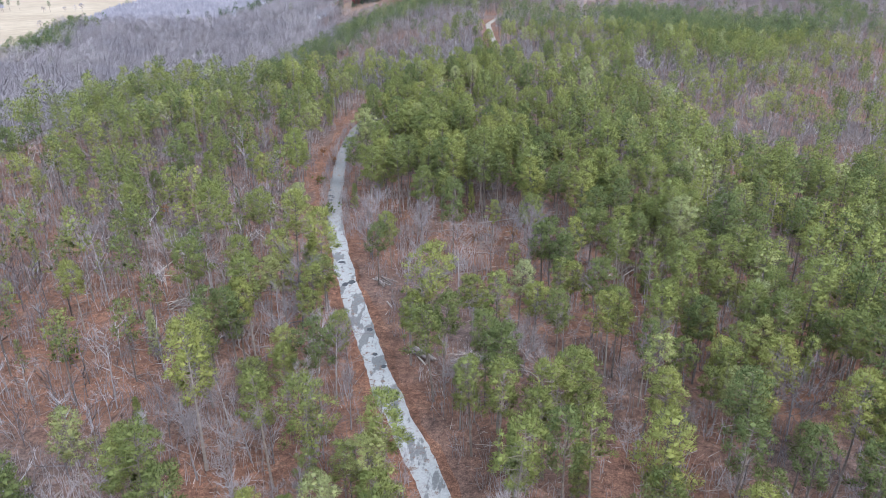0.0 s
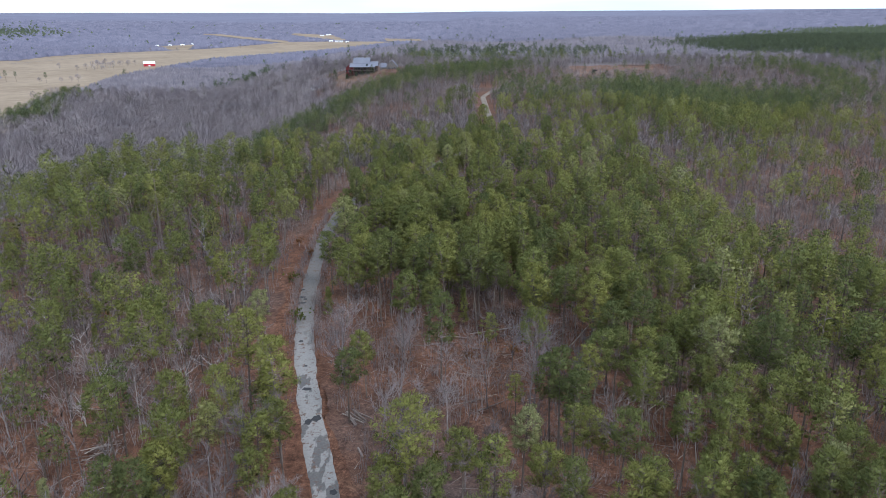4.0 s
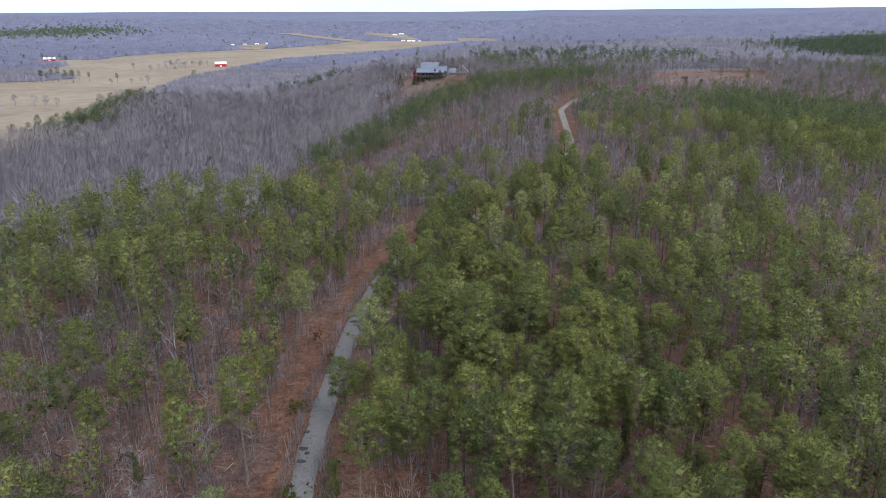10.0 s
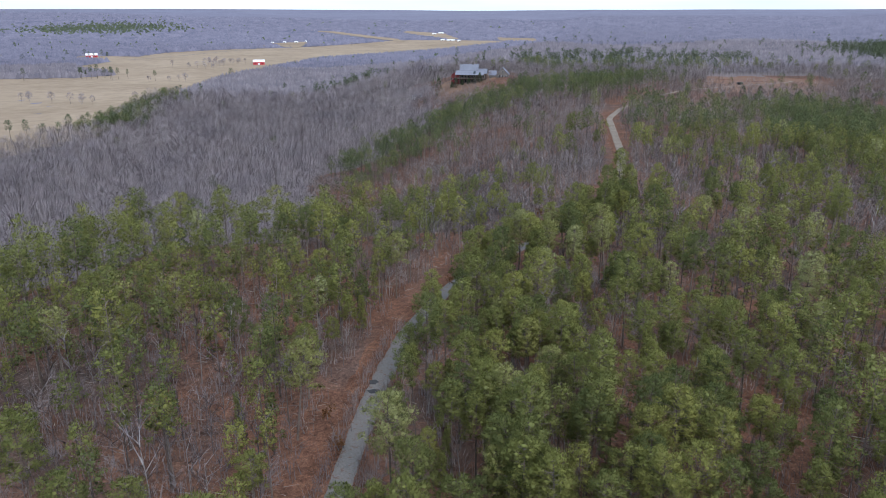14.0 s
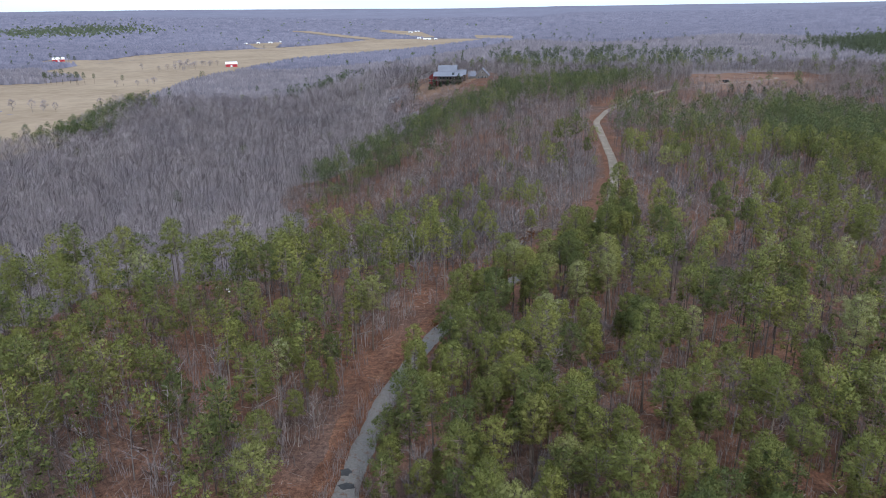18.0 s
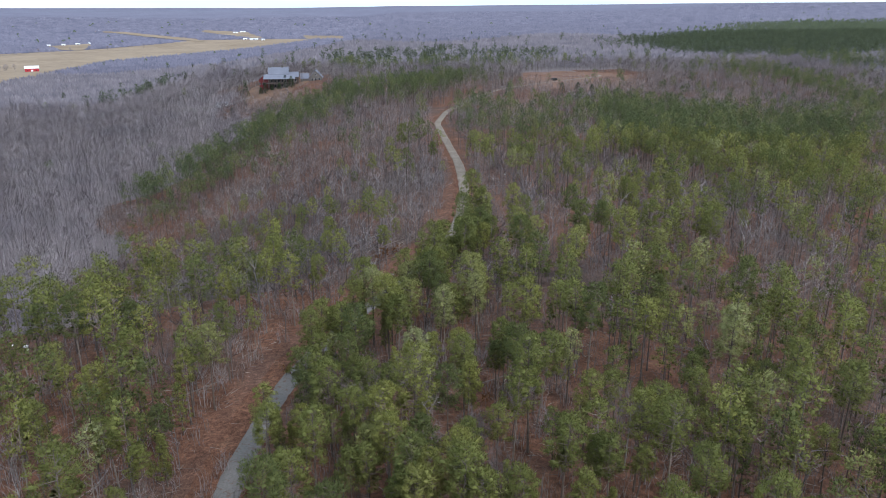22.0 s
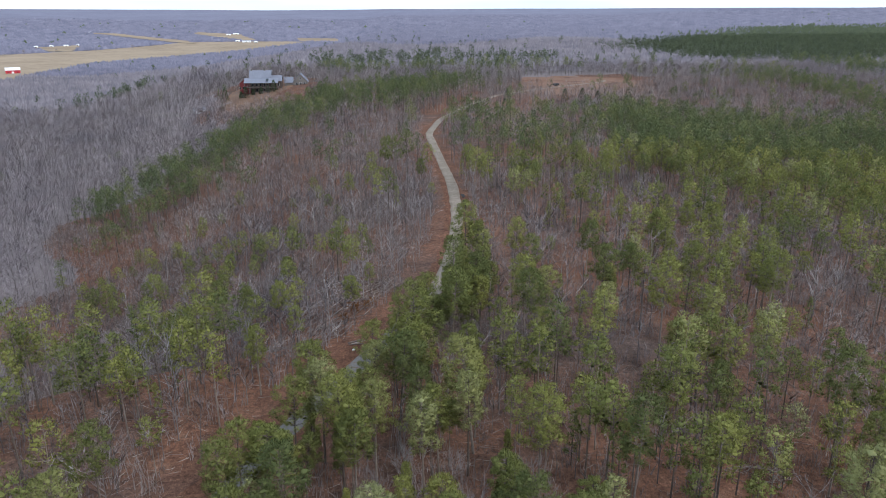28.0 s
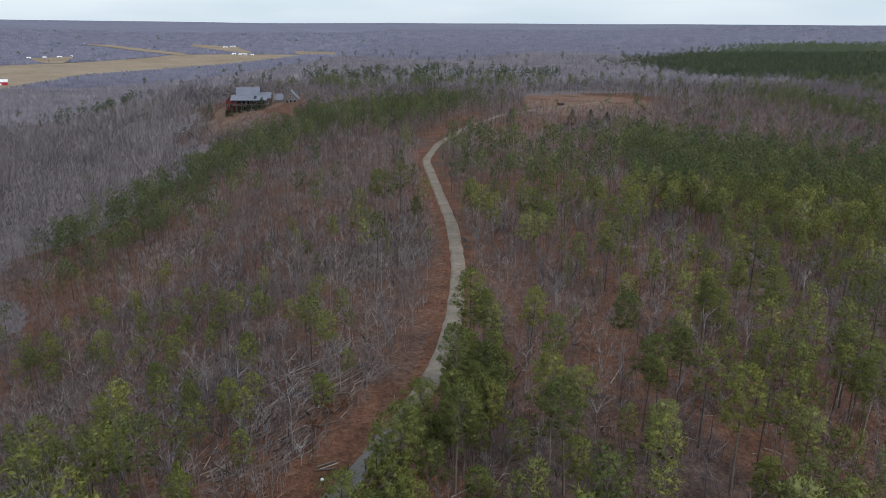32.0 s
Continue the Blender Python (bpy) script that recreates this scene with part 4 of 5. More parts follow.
bares.make("far_bare_woods", [GREY_BARK, VALLEY_TWIG, TWIG], "grey leafless woods filling the valley and far ridge", "woods")

# woods out to the horizon, in coarser growth and with more haze in the twig colour the farther they stand
pines, bares = Wood(True), Wood(True)
for lo, hi, cell, grown, (radius, tall, twigs, width) in ((900, 1500, 6.0, 1.0, (3.8, 10, 7, 0.2)), (1500, 2300, 8.0, 1.15, (5.5, 10, 0, 0.6)), (2300, 3700, 12, 1.5, (8, 9, 0, 1.0))):
    tops = [bare_clump(radius, tall, twigs, width) for _ in range(8)]
    dx_, dy_, dp_ = scatter(-0.75 * hi, 0.8 * hi, lo, hi, cell)
    k = in_view(dx_, dy_) & (rng.uniform(size=dx_.size) < 0.9)
    dx_, dy_, dp_ = dx_[k], dy_[k], dp_[k]
    for x, y, z, p in zip(dx_.tolist(), dy_.tolist(), land(dx_, dy_).tolist(), dp_.tolist()):
        turn, tint, kind = rng.uniform(0, 6.28), rng.uniform(), int(rng.integers(8))
        if p and cell < 7:
            pines.put(PINES[3][kind][1:], (1,), x, y, z, turn, rng.uniform(0.8, 1.1) * grown, tint)
        elif p:
            pines.put((tops[kind],), (1,), x, y, z, turn, rng.uniform(1.15, 1.4), tint)
        else:
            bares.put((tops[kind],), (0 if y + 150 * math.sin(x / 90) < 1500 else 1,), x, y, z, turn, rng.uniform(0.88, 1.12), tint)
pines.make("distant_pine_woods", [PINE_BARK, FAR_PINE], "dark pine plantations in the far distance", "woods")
bares.make("distant_bare_woods", [HAZED_RIDGE_TWIG, HAZED_FAR_TWIG], "leafless woods reaching to the horizon, their colour tinted with blue-grey haze", "woods")


# ---------------------------------------------------------------- undergrowth and fallen timber
sap = []
for kind_ in range(6):
    n = 7
    root = np.stack([rng.normal(size=n) * 0.5, rng.normal(size=n) * 0.5, np.zeros(n) - 0.1], 1)
    tip = root + np.stack([rng.normal(size=n) * 0.5, rng.normal(size=n) * 0.5, rng.uniform(1.5, 4.5, n)], 1)
    sap.append([slivers(root, tip, np.full(n, 0.09)), slivers(root + (tip - root) * 0.5, tip + rng.normal(size=(n, 3)) * 0.7, np.full(n, 0.06))])
bx, by = rng.uniform(-130, 160, 13000), rng.uniform(30, 430, 13000)
k = clear_of(bx, by) & in_view(bx, by)
brush = Wood()
for x, y, z in zip(bx[k].tolist(), by[k].tolist(), land(bx[k], by[k]).tolist()):
    brush.put(sap[int(rng.integers(6))], (0, 0), x, y, z, rng.uniform(0, 6.28), rng.uniform(0.6, 1.3), rng.uniform())
for _ in range(420):
    y = rng.uniform(112, 215)
    x = float(curve(np.array([y]), ROAD_Y, ROAD_X)[0]) + rng.choice([-1, 1]) * rng.uniform(1.6, 3.4)
    brush.put(sap[int(rng.integers(6))], (0, 0), x, y, float(land(x, y)), rng.uniform(0, 6.28), rng.uniform(0.35, 0.85), rng.uniform())
brush.make("undergrowth", [TWIG], "thin leafless saplings and brush over fallen leaves", "undergrowth")


sx_, sy_ = rng.uniform(-100, 130, 32000), rng.uniform(35, 400, 32000)
k = clear_of(sx_, sy_) | (rng.uniform(size=32000) < 0.15)
sx_, sy_ = sx_[k], sy_[k]
sa_, sl_ = rng.uniform(0, 6.28, sx_.size), rng.uniform(0.6, 3.2, sx_.size)
ex_, ey_ = sx_ + np.cos(sa_) * sl_, sy_ + np.sin(sa_) * sl_
k = np.abs(road_gap(ex_, ey_)) > 2.6
s0 = np.stack([sx_, sy_, land(sx_, sy_) + 0.1], 1)[k]
s1 = np.stack([ex_, ey_, land(ex_, ey_) + rng.uniform(0.05, 0.6, ex_.size)], 1)[k]
k = np.abs(road_gap(s0[:, 0], s0[:, 1])) > 2.6
v_, f_ = slivers(s0[k], s1[k], rng.uniform(0.05, 0.14, int(k.sum())))
sticks = new("fallen_sticks", sheet("fallen_sticks", v_, f_, [PALE_LOG], tint=np.repeat(rng.uniform(size=len(f_)), 3)))
tagged(sticks, "broken pale sticks strewn over the leaf litter", "sticks", kind="stuff")


def log_mesh(length, r):
    bend = rng.normal(size=4) * 0.35
    zs = np.linspace(-length / 2, length / 2, 6)
    path = np.stack([zs, np.sin(zs / length * 3) * bend[0], np.sin(zs / length * 5) * bend[1] * 0.5], 1)
    pieces = [tube(path, np.linspace(r, r * 0.45, 6), 6)]
    for e, rr, row in ((0, r, 0), (5, r * 0.45, 30)):
        v = np.concatenate([pieces[0][0][row:row + 6], path[e:e + 1]])
        pieces.append((v, np.array([(i, (i + 1) % 6, 6) for i in range(6)])))
    m = 5
    st = np.stack([rng.uniform(0, length * 0.45, m), np.zeros(m), np.zeros(m)], 1)
    pieces.append(slivers(st, st + np.stack([rng.uniform(0.3, 1.4, m), rng.normal(size=m) * 0.9, rng.uniform(0.1, 0.9, m)], 1), np.full(m, 0.09)))
    return sheet("fallen_log", *join(pieces), [PALE_LOG])


LOGS = [log_mesh(ln, r) for ln, r in ((8, 0.11), (10, 0.14), (6, 0.1), (12, 0.15), (4.5, 0.14))]
# outline box, count, usual bearing and spread in degrees
FALLS = [((-14, 16, 284, 332), 80, 38, 16), ((2, 42, 94, 128), 20, 45, 60), ((-62, -16, 58, 118), 26, 40, 50), ((86, 150, 150, 235), 24, 60, 60),
         ((52, 105, 590, 690), 26, 60, 40), ((-45, 70, 140, 270), 34, 45, 70), ((238, 300, 690, 770), 24, 20, 60), ((-75, -15, 295, 345), 40, 35, 30),
         ((40, 110, 260, 380), 26, 50, 70)]
for (x0, x1, y0, y1), count, bearing, spread in FALLS:
    for _ in range(count):
        x, y = rng.uniform(x0, x1), rng.uniform(y0, y1)
        a, h = radians(bearing + rng.normal() * spread), rng.uniform(0.15, 0.5)
        tips = np.array([-5.0, 0.0, 5.0])
        if not clear_of(x + tips * math.cos(a), y + tips * math.sin(a)).all():
            continue
        slope = float(land(x + 4 * math.cos(a), y + 4 * math.sin(a)) - land(x - 4 * math.cos(a), y - 4 * math.sin(a))) / 8
        ob = new("fallen_log", LOGS[int(rng.integers(5))])
        ob.matrix_world = Matrix.LocRotScale((x, y, float(land(x, y)) + h * 0.5), Euler((rng.uniform(0, 6), -math.atan(slope) - rng.uniform(0, 0.06), a)), (rng.uniform(0.75, 1.15),) * 3)
        tagged(ob, "weathered pale fallen trunk lying on leaf litter", "log", "fallen trunks")


def log_pile(x, y, turn, count, length):
    root = new("log_pile")
    root.matrix_world = pose(x, y, float(land(x, y)), 0, 0, turn)
    tagged(root, "small pile of cut pale logs beside the road", "log pile", "cut log piles")
    for i in range(count):
        r = rng.uniform(0.11, 0.17)
        bm = bmesh.new()
        bmesh.ops.create_cone(bm, cap_ends=True, segments=9, radius1=r, radius2=r * 0.85, depth=length * rng.uniform(0.8, 1.1))
        bmesh.ops.transform(bm, matrix=Matrix.Rotation(math.pi / 2, 4, "Y"), verts=bm.verts)
        ob = part("log", bm, PALE_LOG, root)
        row = i % 5
        ob.matrix_local = pose(rng.uniform(-0.4, 0.4), (row - 2) * 0.55 + rng.uniform(-0.1, 0.1), r + (i // 5) * 0.27, rng.uniform(0, 180), 0, rng.normal() * 9)


log_pile(-7, 91, -55, 6, 4.2)
log_pile(0.5, 65, -50, 9, 4.8)
log_pile(7, 63, 40, 9, 5.0)
log_pile(-4.5, 82, -60, 1, 2.2)
log_pile(3, 287, 15, 3, 3.0)


def snag(x, y, lean, turn, height):
    v, f, _ = bare_shape(height, 0, 0.6)[0]
    root = new("leaning_trunk")
    root.matrix_world = pose(x, y, float(land(x, y)), 0, lean, turn)
    me = sheet("trunk", v, f, [PALE_LOG], smooth_shade=True)
    ob = new("trunk", me)
    ob.parent = root
    st = np.array([[0, 0, height * q] for q in (0.4, 0.5, 0.6, 0.7)])
    st[:, 0] = np.interp(st[:, 2], v[::5, 2], v[::5, 0])
    for i in range(4):
        br = new("branch", sheet("branch", *tube([st[i], st[i] + rng.normal(size=3) * 0.9], [0.05, 0.02], 4), [PALE_LOG]))
        br.parent = root
    tagged(root, "pale dead trunk leaning among the pines", "tree", "leaning dead trunks")


for x, y, lean, turn, height in ((-37, 92, 24, 70, 12), (28, 101, 22, 30, 11), (24, 108, 12, 200, 12), (60, 268, 28, 40, 12), (22, 262, 16, 250, 10),
                                 (14, 176, 8, 10, 13), (9, 172, 6, 100, 13), (40, 258, 20, 60, 10), (-42, 168, 24, 60, 9), (84, 300, 30, 30, 10),
                                 (66, 640, 40, 120, 12), (78, 655, 45, 150, 12), (92, 672, 38, 140, 12), (58, 612, 42, 130, 11), (12, 316, 48, 210, 11), (4, 306, 50, 220, 11)):
    snag(x, y, lean, turn, height)


def brush_mesh():
    """A heap of broken crowns: limbs that lie one way, with their forked twigs."""
    n = 16
    st = rng.normal(size=(n, 3)) * np.array([0.9, 1.1, 0.15]) + np.array([0, 0, 0.35])
    d = np.stack([rng.uniform(1.6, 4.0, n), rng.normal(size=n) * 1.0, rng.uniform(0.1, 1.3, n)], 1)
    mid_ = st + d * 0.55 + rng.normal(size=(n, 3)) * 0.2
    out = []
    k = 5
    for a, b, c, w in zip(st, mid_, st + d, d):
        f0 = b + w * rng.uniform(-0.1, 0.35, (k, 1))
        f1 = f0 + w * 0.35 + rng.normal(size=(k, 3)) * 0.6
        f1[:, 2] = np.clip(f1[:, 2], 0.05, None)
        out.append(sheet("branch", *join([tube([a, b, c], [0.075, 0.05, 0.02], 4), slivers(f0, f1, np.full(k, 0.06))]), [PALE_LOG]))
    return out


HEAPS = [brush_mesh() for _ in range(3)]
for i, (x, y, turn, s) in enumerate(((10, 62, 200, 1.3), (13, 66, 40, 1.1), (16, 60, 150, 1.0), (35, 92, 30, 1.3), (40, 97, 250, 1.2), (31, 86, 120, 1.0), (-30, 70, 70, 1.2), (-44, 82, 10, 1.1),
                                     (-24, 104, 300, 1.0), (-4, 292, 40, 1.5), (-9, 300, 30, 1.6), (3, 305, 60, 1.4), (8, 312, 35, 1.4), (-14, 289, 20, 1.3), (62, 150, 100, 1.2), (30, 172, 20, 1.1),
                                     (52, 182, 330, 1.2), (22, 228, 70, 1.2), (60, 240, 200, 1.3), (245, 725, 30, 1.6), (252, 740, 100, 1.6), (240, 760, 60, 1.5), (258, 715, 200, 1.6))):
    ob = new("brush_pile")
    for me in HEAPS[i % 3]:
        new("branch", me).parent = ob
    ob.matrix_world = Matrix.LocRotScale((x, y, float(land(x, y))), Euler((0, 0, radians(turn))), (s,) * 3)
    tagged(ob, "heap of broken pale branches on leaf litter", "brush pile", "brush piles in the woods")


def leafy(name, material_, size, height, count, label, category):
    """A low bush of many small leaf sprays on a few stems."""
    stems = slivers(np.zeros((6, 3)), rng.normal(size=(6, 3)) * size * 0.5 + np.array([0, 0, height * 0.8]), np.full(6, 0.08))
    C = rng.normal(size=(count, 3)) * np.array([size * 0.42, size * 0.42, height * 0.22]) + np.array([0, 0, height * 0.55])
    C[:, 2] = np.clip(C[:, 2], 0.15, None)
    return (sheet("stem", *stems, [GREY_BARK]), sheet("foliage", *sprays(C, np.array([0, 0, height * 0.3]), 0.42, 0.2, 9)[:2], [material_])), label, category, name


BUSHES = [leafy("evergreen_shrub", SHRUB, 1.5, 1.6, 34, "low yellow-green evergreen shrub on leaf litter", "shrub"),
          leafy("dry_leaf_sapling", DRY_LEAF, 1.1, 2.4, 26, "sapling still holding rusty brown dead leaves", "shrub")]
for kind_, spots in ((0, [(-2, 79), (0, 76), (1, 72), (3, 74), (-1, 83), (5, 79), (12, 79), (-53, 65), (8, 84), (-37, 94), (-22, 128), (-27, 150), (-46, 71), (-33, 70)]),
                     (1, [(14, 112), (19, 110), (11, 108), (22, 116), (8, 118), (3, 300), (6, 302), (1, 296), (-26, 168), (-30, 176), (-28, 150), (40, 160), (70, 240),
                          (16, 224), (44, 262), (-60, 128), (-18, 238), (-70, 140), (30, 330), (24, 300)])):
    meshes, label, category, name = BUSHES[kind_]
    for x, y in spots:
        root = new(name)
        root.matrix_world = Matrix.LocRotScale((x, y, float(land(x, y))), Euler((0, 0, rng.uniform(0, 6))), (rng.uniform(0.8, 1.4),) * 3)
        for me in meshes:
            new(me.name.split(".")[0], me).parent = root
        tagged(root, label, category, category + "s of the clearing")

# dark mended holes and worn spots in the road
TAR = two_scale("fresh_tar", (0.03, 0.03, 0.032), (0.07, 0.07, 0.072), 0.8, 6.0, relief=0.01)


def tar_patch(x, y, rx, ry, parent):
    bm = bmesh.new()
    ring = []
    for i in range(14):
        a = 2 * math.pi * i / 14
        q = 1 + 0.3 * math.sin(3 * a + x) * math.cos(2 * a + y) + rng.uniform(-0.12, 0.12)
        px, py = x + rx * q * math.cos(a), y + ry * q * math.sin(a)
        ring.append(bm.verts.new((px, py, float(land(px, py)) + 0.075)))
    top = bm.faces.new(ring)
    out = bmesh.ops.extrude_face_region(bm, geom=[top])
    bmesh.ops.translate(bm, vec=(0, 0, -0.05), verts=[v for v in out["geom"] if isinstance(v, bmesh.types.BMVert)])
    bmesh.ops.recalc_face_normals(bm, faces=bm.faces)
    part("tar_patch", bm, TAR, parent, "dark tar patch")


for x, y, rx, ry in ((-16, 100, 0.7, 0.5), (-14.3, 90, 0.5, 0.8), (-13.2, 91, 0.7, 0.9), (-8.4, 73, 0.5, 0.6), (-7, 65.5, 0.4, 0.4), (-23, 137, 0.9, 0.5), (-23.4, 140, 0.8, 0.5),
                     (-24, 144.5, 0.5, 0.4), (-22.6, 139, 0.4, 0.4), (-5.5, 62, 0.4, 0.5), (-24.6, 186, 1.2, 0.7), (-25.4, 189, 0.8, 0.9), (-20, 118, 0.4, 0.4), (-17.5, 108, 0.3, 0.3),
                     (-3.2, 54, 0.4, 0.6), (-25, 180, 0.5, 0.4)):
    tar_patch(x, y, rx, ry, road)
for x, y, rx, ry in ((41.2, 397, 0.7, 2.4), (40.6, 390, 0.9, 1.3), (38, 386, 0.6, 2.2), (43.2, 419, 0.6, 0.8), (37.5, 357, 0.5, 0.7), (41, 445, 0.6, 0.9), (38.5, 404, 0.4, 1.5)):
    tar_patch(x, y, rx, ry, lane)

# ---------------------------------------------------------------- buildings
METAL = two_scale("grey_metal_roof", (0.125, 0.135, 0.172), (0.19, 0.2, 0.24), 0.15, 1.5, rough=0.6, relief=0.0)
DARK_RED = two_scale("dark_red_roof", (0.09, 0.02, 0.022), (0.15, 0.035, 0.035), 0.3, 2.0, rough=0.6, relief=0.0)
RED = two_scale("red_siding", (0.13, 0.018, 0.02), (0.2, 0.028, 0.03), 0.3, 2.0, rough=0.7, relief=0.01)
BARN_RED = two_scale("bright_red_siding", (0.38, 0.02, 0.032), (0.5, 0.03, 0.045), 0.2, 1.0, rough=0.6, relief=0.01)
WHITE = two_scale("white_metal", (0.72, 0.72, 0.72), (0.82, 0.82, 0.82), 0.2, 1.0, rough=0.5, relief=0.0)
CABIN = two_scale("brown_log_wall", (0.07, 0.052, 0.045), (0.14, 0.108, 0.095), 0.3, 2.5, relief=0.02)
STONE = two_scale("grey_stone_wall", (0.12, 0.108, 0.1), (0.21, 0.19, 0.175), 0.4, 3.0, relief=0.03)
GLASS, _nt, _b = material("window_glass")
_b.inputs["Base Color"].default_value, _b.inputs["Roughness"].default_value = (0.02, 0.025, 0.03, 1), 0.08
FRAME = two_scale("pale_trim", (0.55, 0.53, 0.5), (0.65, 0.63, 0.6), 0.5, 3.0, relief=0.0)


def box(x0, x1, y0, y1, z0, z1, bevel=0.0):
    bm = bmesh.new()
    bmesh.ops.create_cube(bm, size=1)
    bmesh.ops.transform(bm, matrix=Matrix.LocRotScale(((x0 + x1) / 2, (y0 + y1) / 2, (z0 + z1) / 2), None, (x1 - x0, y1 - y0, z1 - z0)), verts=bm.verts)
    if bevel:
        bmesh.ops.bevel(bm, geom=bm.edges[:], offset=bevel, segments=1, affect="EDGES")
    return bm


def gabled(x0, x1, y0, y1, z0, eave, ridge, along="x"):
    """Walls with two gables."""
    bm = bmesh.new()
    if along == "x":
        prof = [(y0, z0), (y1, z0), (y1, eave), ((y0 + y1) / 2, ridge), (y0, eave)]
        ends = [[bm.verts.new((x, y, z)) for y, z in prof] for x in (x0, x1)]
    else:
        prof = [(x0, z0), (x1, z0), (x1, eave), ((x0 + x1) / 2, ridge), (x0, eave)]
        ends = [[bm.verts.new((x, y, z)) for x, z in prof] for y in (y0, y1)]
    bm.faces.new(ends[0])
    bm.faces.new(ends[1][::-1])
    for i in range(5):
        j = (i + 1) % 5
        bm.faces.new([ends[0][i], ends[1][i], ends[1][j], ends[0][j]])
    bmesh.ops.recalc_face_normals(bm, faces=bm.faces)
    return bm


def slab(corners, thick):
    bm = bmesh.new()
    lo = [bm.verts.new(c) for c in corners]
    hi = [bm.verts.new((c[0], c[1], c[2] + thick)) for c in corners]
    bm.faces.new(lo[::-1])
    bm.faces.new(hi)
    for i in range(4):
        j = (i + 1) % 4
        bm.faces.new([lo[i], lo[j], hi[j], hi[i]])
    bmesh.ops.recalc_face_normals(bm, faces=bm.faces)
    return bm


def roof_pair(x0, x1, y0, y1, eave, ridge, mat, parent, along="x", over=0.6):
    """Two roof slopes with raised seams."""
    if along == "x":
        m = (y0 + y1) / 2
        drop = (ridge - eave) / (m - y0) * over
        sides = [[(x0 - over, y0 - over, eave - drop), (x1 + over, y0 - over, eave - drop), (x1 + over, m, ridge), (x0 - over, m, ridge)],
                 [(x1 + over, y1 + over, eave - drop), (x0 - over, y1 + over, eave - drop), (x0 - over, m, ridge), (x1 + over, m, ridge)]]
    else:
        m = (x0 + x1) / 2
        drop = (ridge - eave) / (m - x0) * over
        sides = [[(x0 - over, y1 + over, eave - drop), (x0 - over, y0 - over, eave - drop), (m, y0 - over, ridge), (m, y1 + over, ridge)],
                 [(x1 + over, y0 - over, eave - drop), (x1 + over, y1 + over, eave - drop), (m, y1 + over, ridge), (m, y0 - over, ridge)]]
    for c in sides:
        ob = part("roof", slab([(a, b, z + 0.03) for a, b, z in c], 0.16), mat, parent)
        lo0, lo1, hi1, hi0 = [Vector(v) for v in c]
        n = max(2, int((lo1 - lo0).length / 1.6))
        for i in range(1, n):
            p, q = lo0.lerp(lo1, i / n), hi0.lerp(hi1, i / n)
            d = (lo1 - lo0).normalized() * 0.05
            part("seam", slab([p - d + Vector((0, 0, 0.2)), p + d + Vector((0, 0, 0.2)), q + d + Vector((0, 0, 0.2)), q - d + Vector((0, 0, 0.2))], 0.06), mat, ob)


def window(x, y, z, w, h, parent):
    ob = part("window", box(x - w / 2 - 0.1, x + w / 2 + 0.1, y - 0.08, y + 0.06, z - 0.1, z + h + 0.1), FRAME, parent)
    part("pane", box(x - w / 2, x + w / 2, y - 0.11, y - 0.07, z, z + h), GLASS, ob)


lodge = tagged(new("lodge"), "large brown log lodge with grey metal roofs and a red wing", "house")
gz = -6.4
part("wall", gabled(-71, -55, 748, 760, gz, 6, 11), CABIN, lodge, "dark brown log walls")
roof_pair(-71, -55, 748, 760, 6, 11, METAL, lodge)
part("wall", gabled(-54.9, -47, 749, 759, gz, 3.4, 7), CABIN, lodge)
roof_pair(-54.2, -47, 749, 759, 3.4, 7, METAL, lodge)
part("wall", gabled(-79, -71.1, 747, 757, gz, 1.6, 4.8, "y"), RED, lodge, "red board wing")
roof_pair(-79, -71.8, 747, 757, 1.6, 4.8, DARK_RED, lodge, "y")
lodge.location.z = 4.5
part("porch_roof", slab([(-75, 741, 2.4), (-49, 741, 2.4), (-49, 747.9, 5.6), (-75, 747.9, 5.6)], 0.18), METAL, lodge)
part("deck", box(-75, -49, 740.5, 747.9, -1.3, -1.0, 0.03), CABIN, lodge, "raised wooden deck")
for i in range(8):
    px = -74.6 + i * 3.6
    part("post", box(px - 0.18, px + 0.18, 741, 741.3, gz, 2.4), STONE, lodge)
for z in (-0.6, -0.2, 0.1):
    part("rail", box(-75, -49, 740.6, 740.7, z - 0.04, z + 0.04), CABIN, lodge)
for x in (-69, -66, -63, -60, -57.5, -52, -49.5):
    window(x, 747.95 if x < -55 else 748.95, -0.6, 1.5, 2.2, lodge)
    window(x, 747.95 if x < -55 else 748.95, -4.6, 1.5, 2.0, lodge)
for x in (-68, -64, -60):
    window(x, 750.2, 4.2, 1.2, 1.1, lodge)
for x in (-78.5, -76):
    window(x, 746.95, -2.4, 1.2, 1.6, lodge)
part("chimney", box(-60.6, -59.2, 753.5, 755, 9, 12.6, 0.05), STONE, lodge, "stone chimney")
part("chimney", box(-70.4, -69.4, 753.5, 754.6, 9, 12.0, 0.05), STONE, lodge, "stone chimney")
part("skylight", slab([(-58.5, 742.6, 3.45), (-56.5, 742.6, 3.45), (-56.5, 746.4, 5.2), (-58.5, 746.4, 5.2)], 0.16), GLASS, lodge)

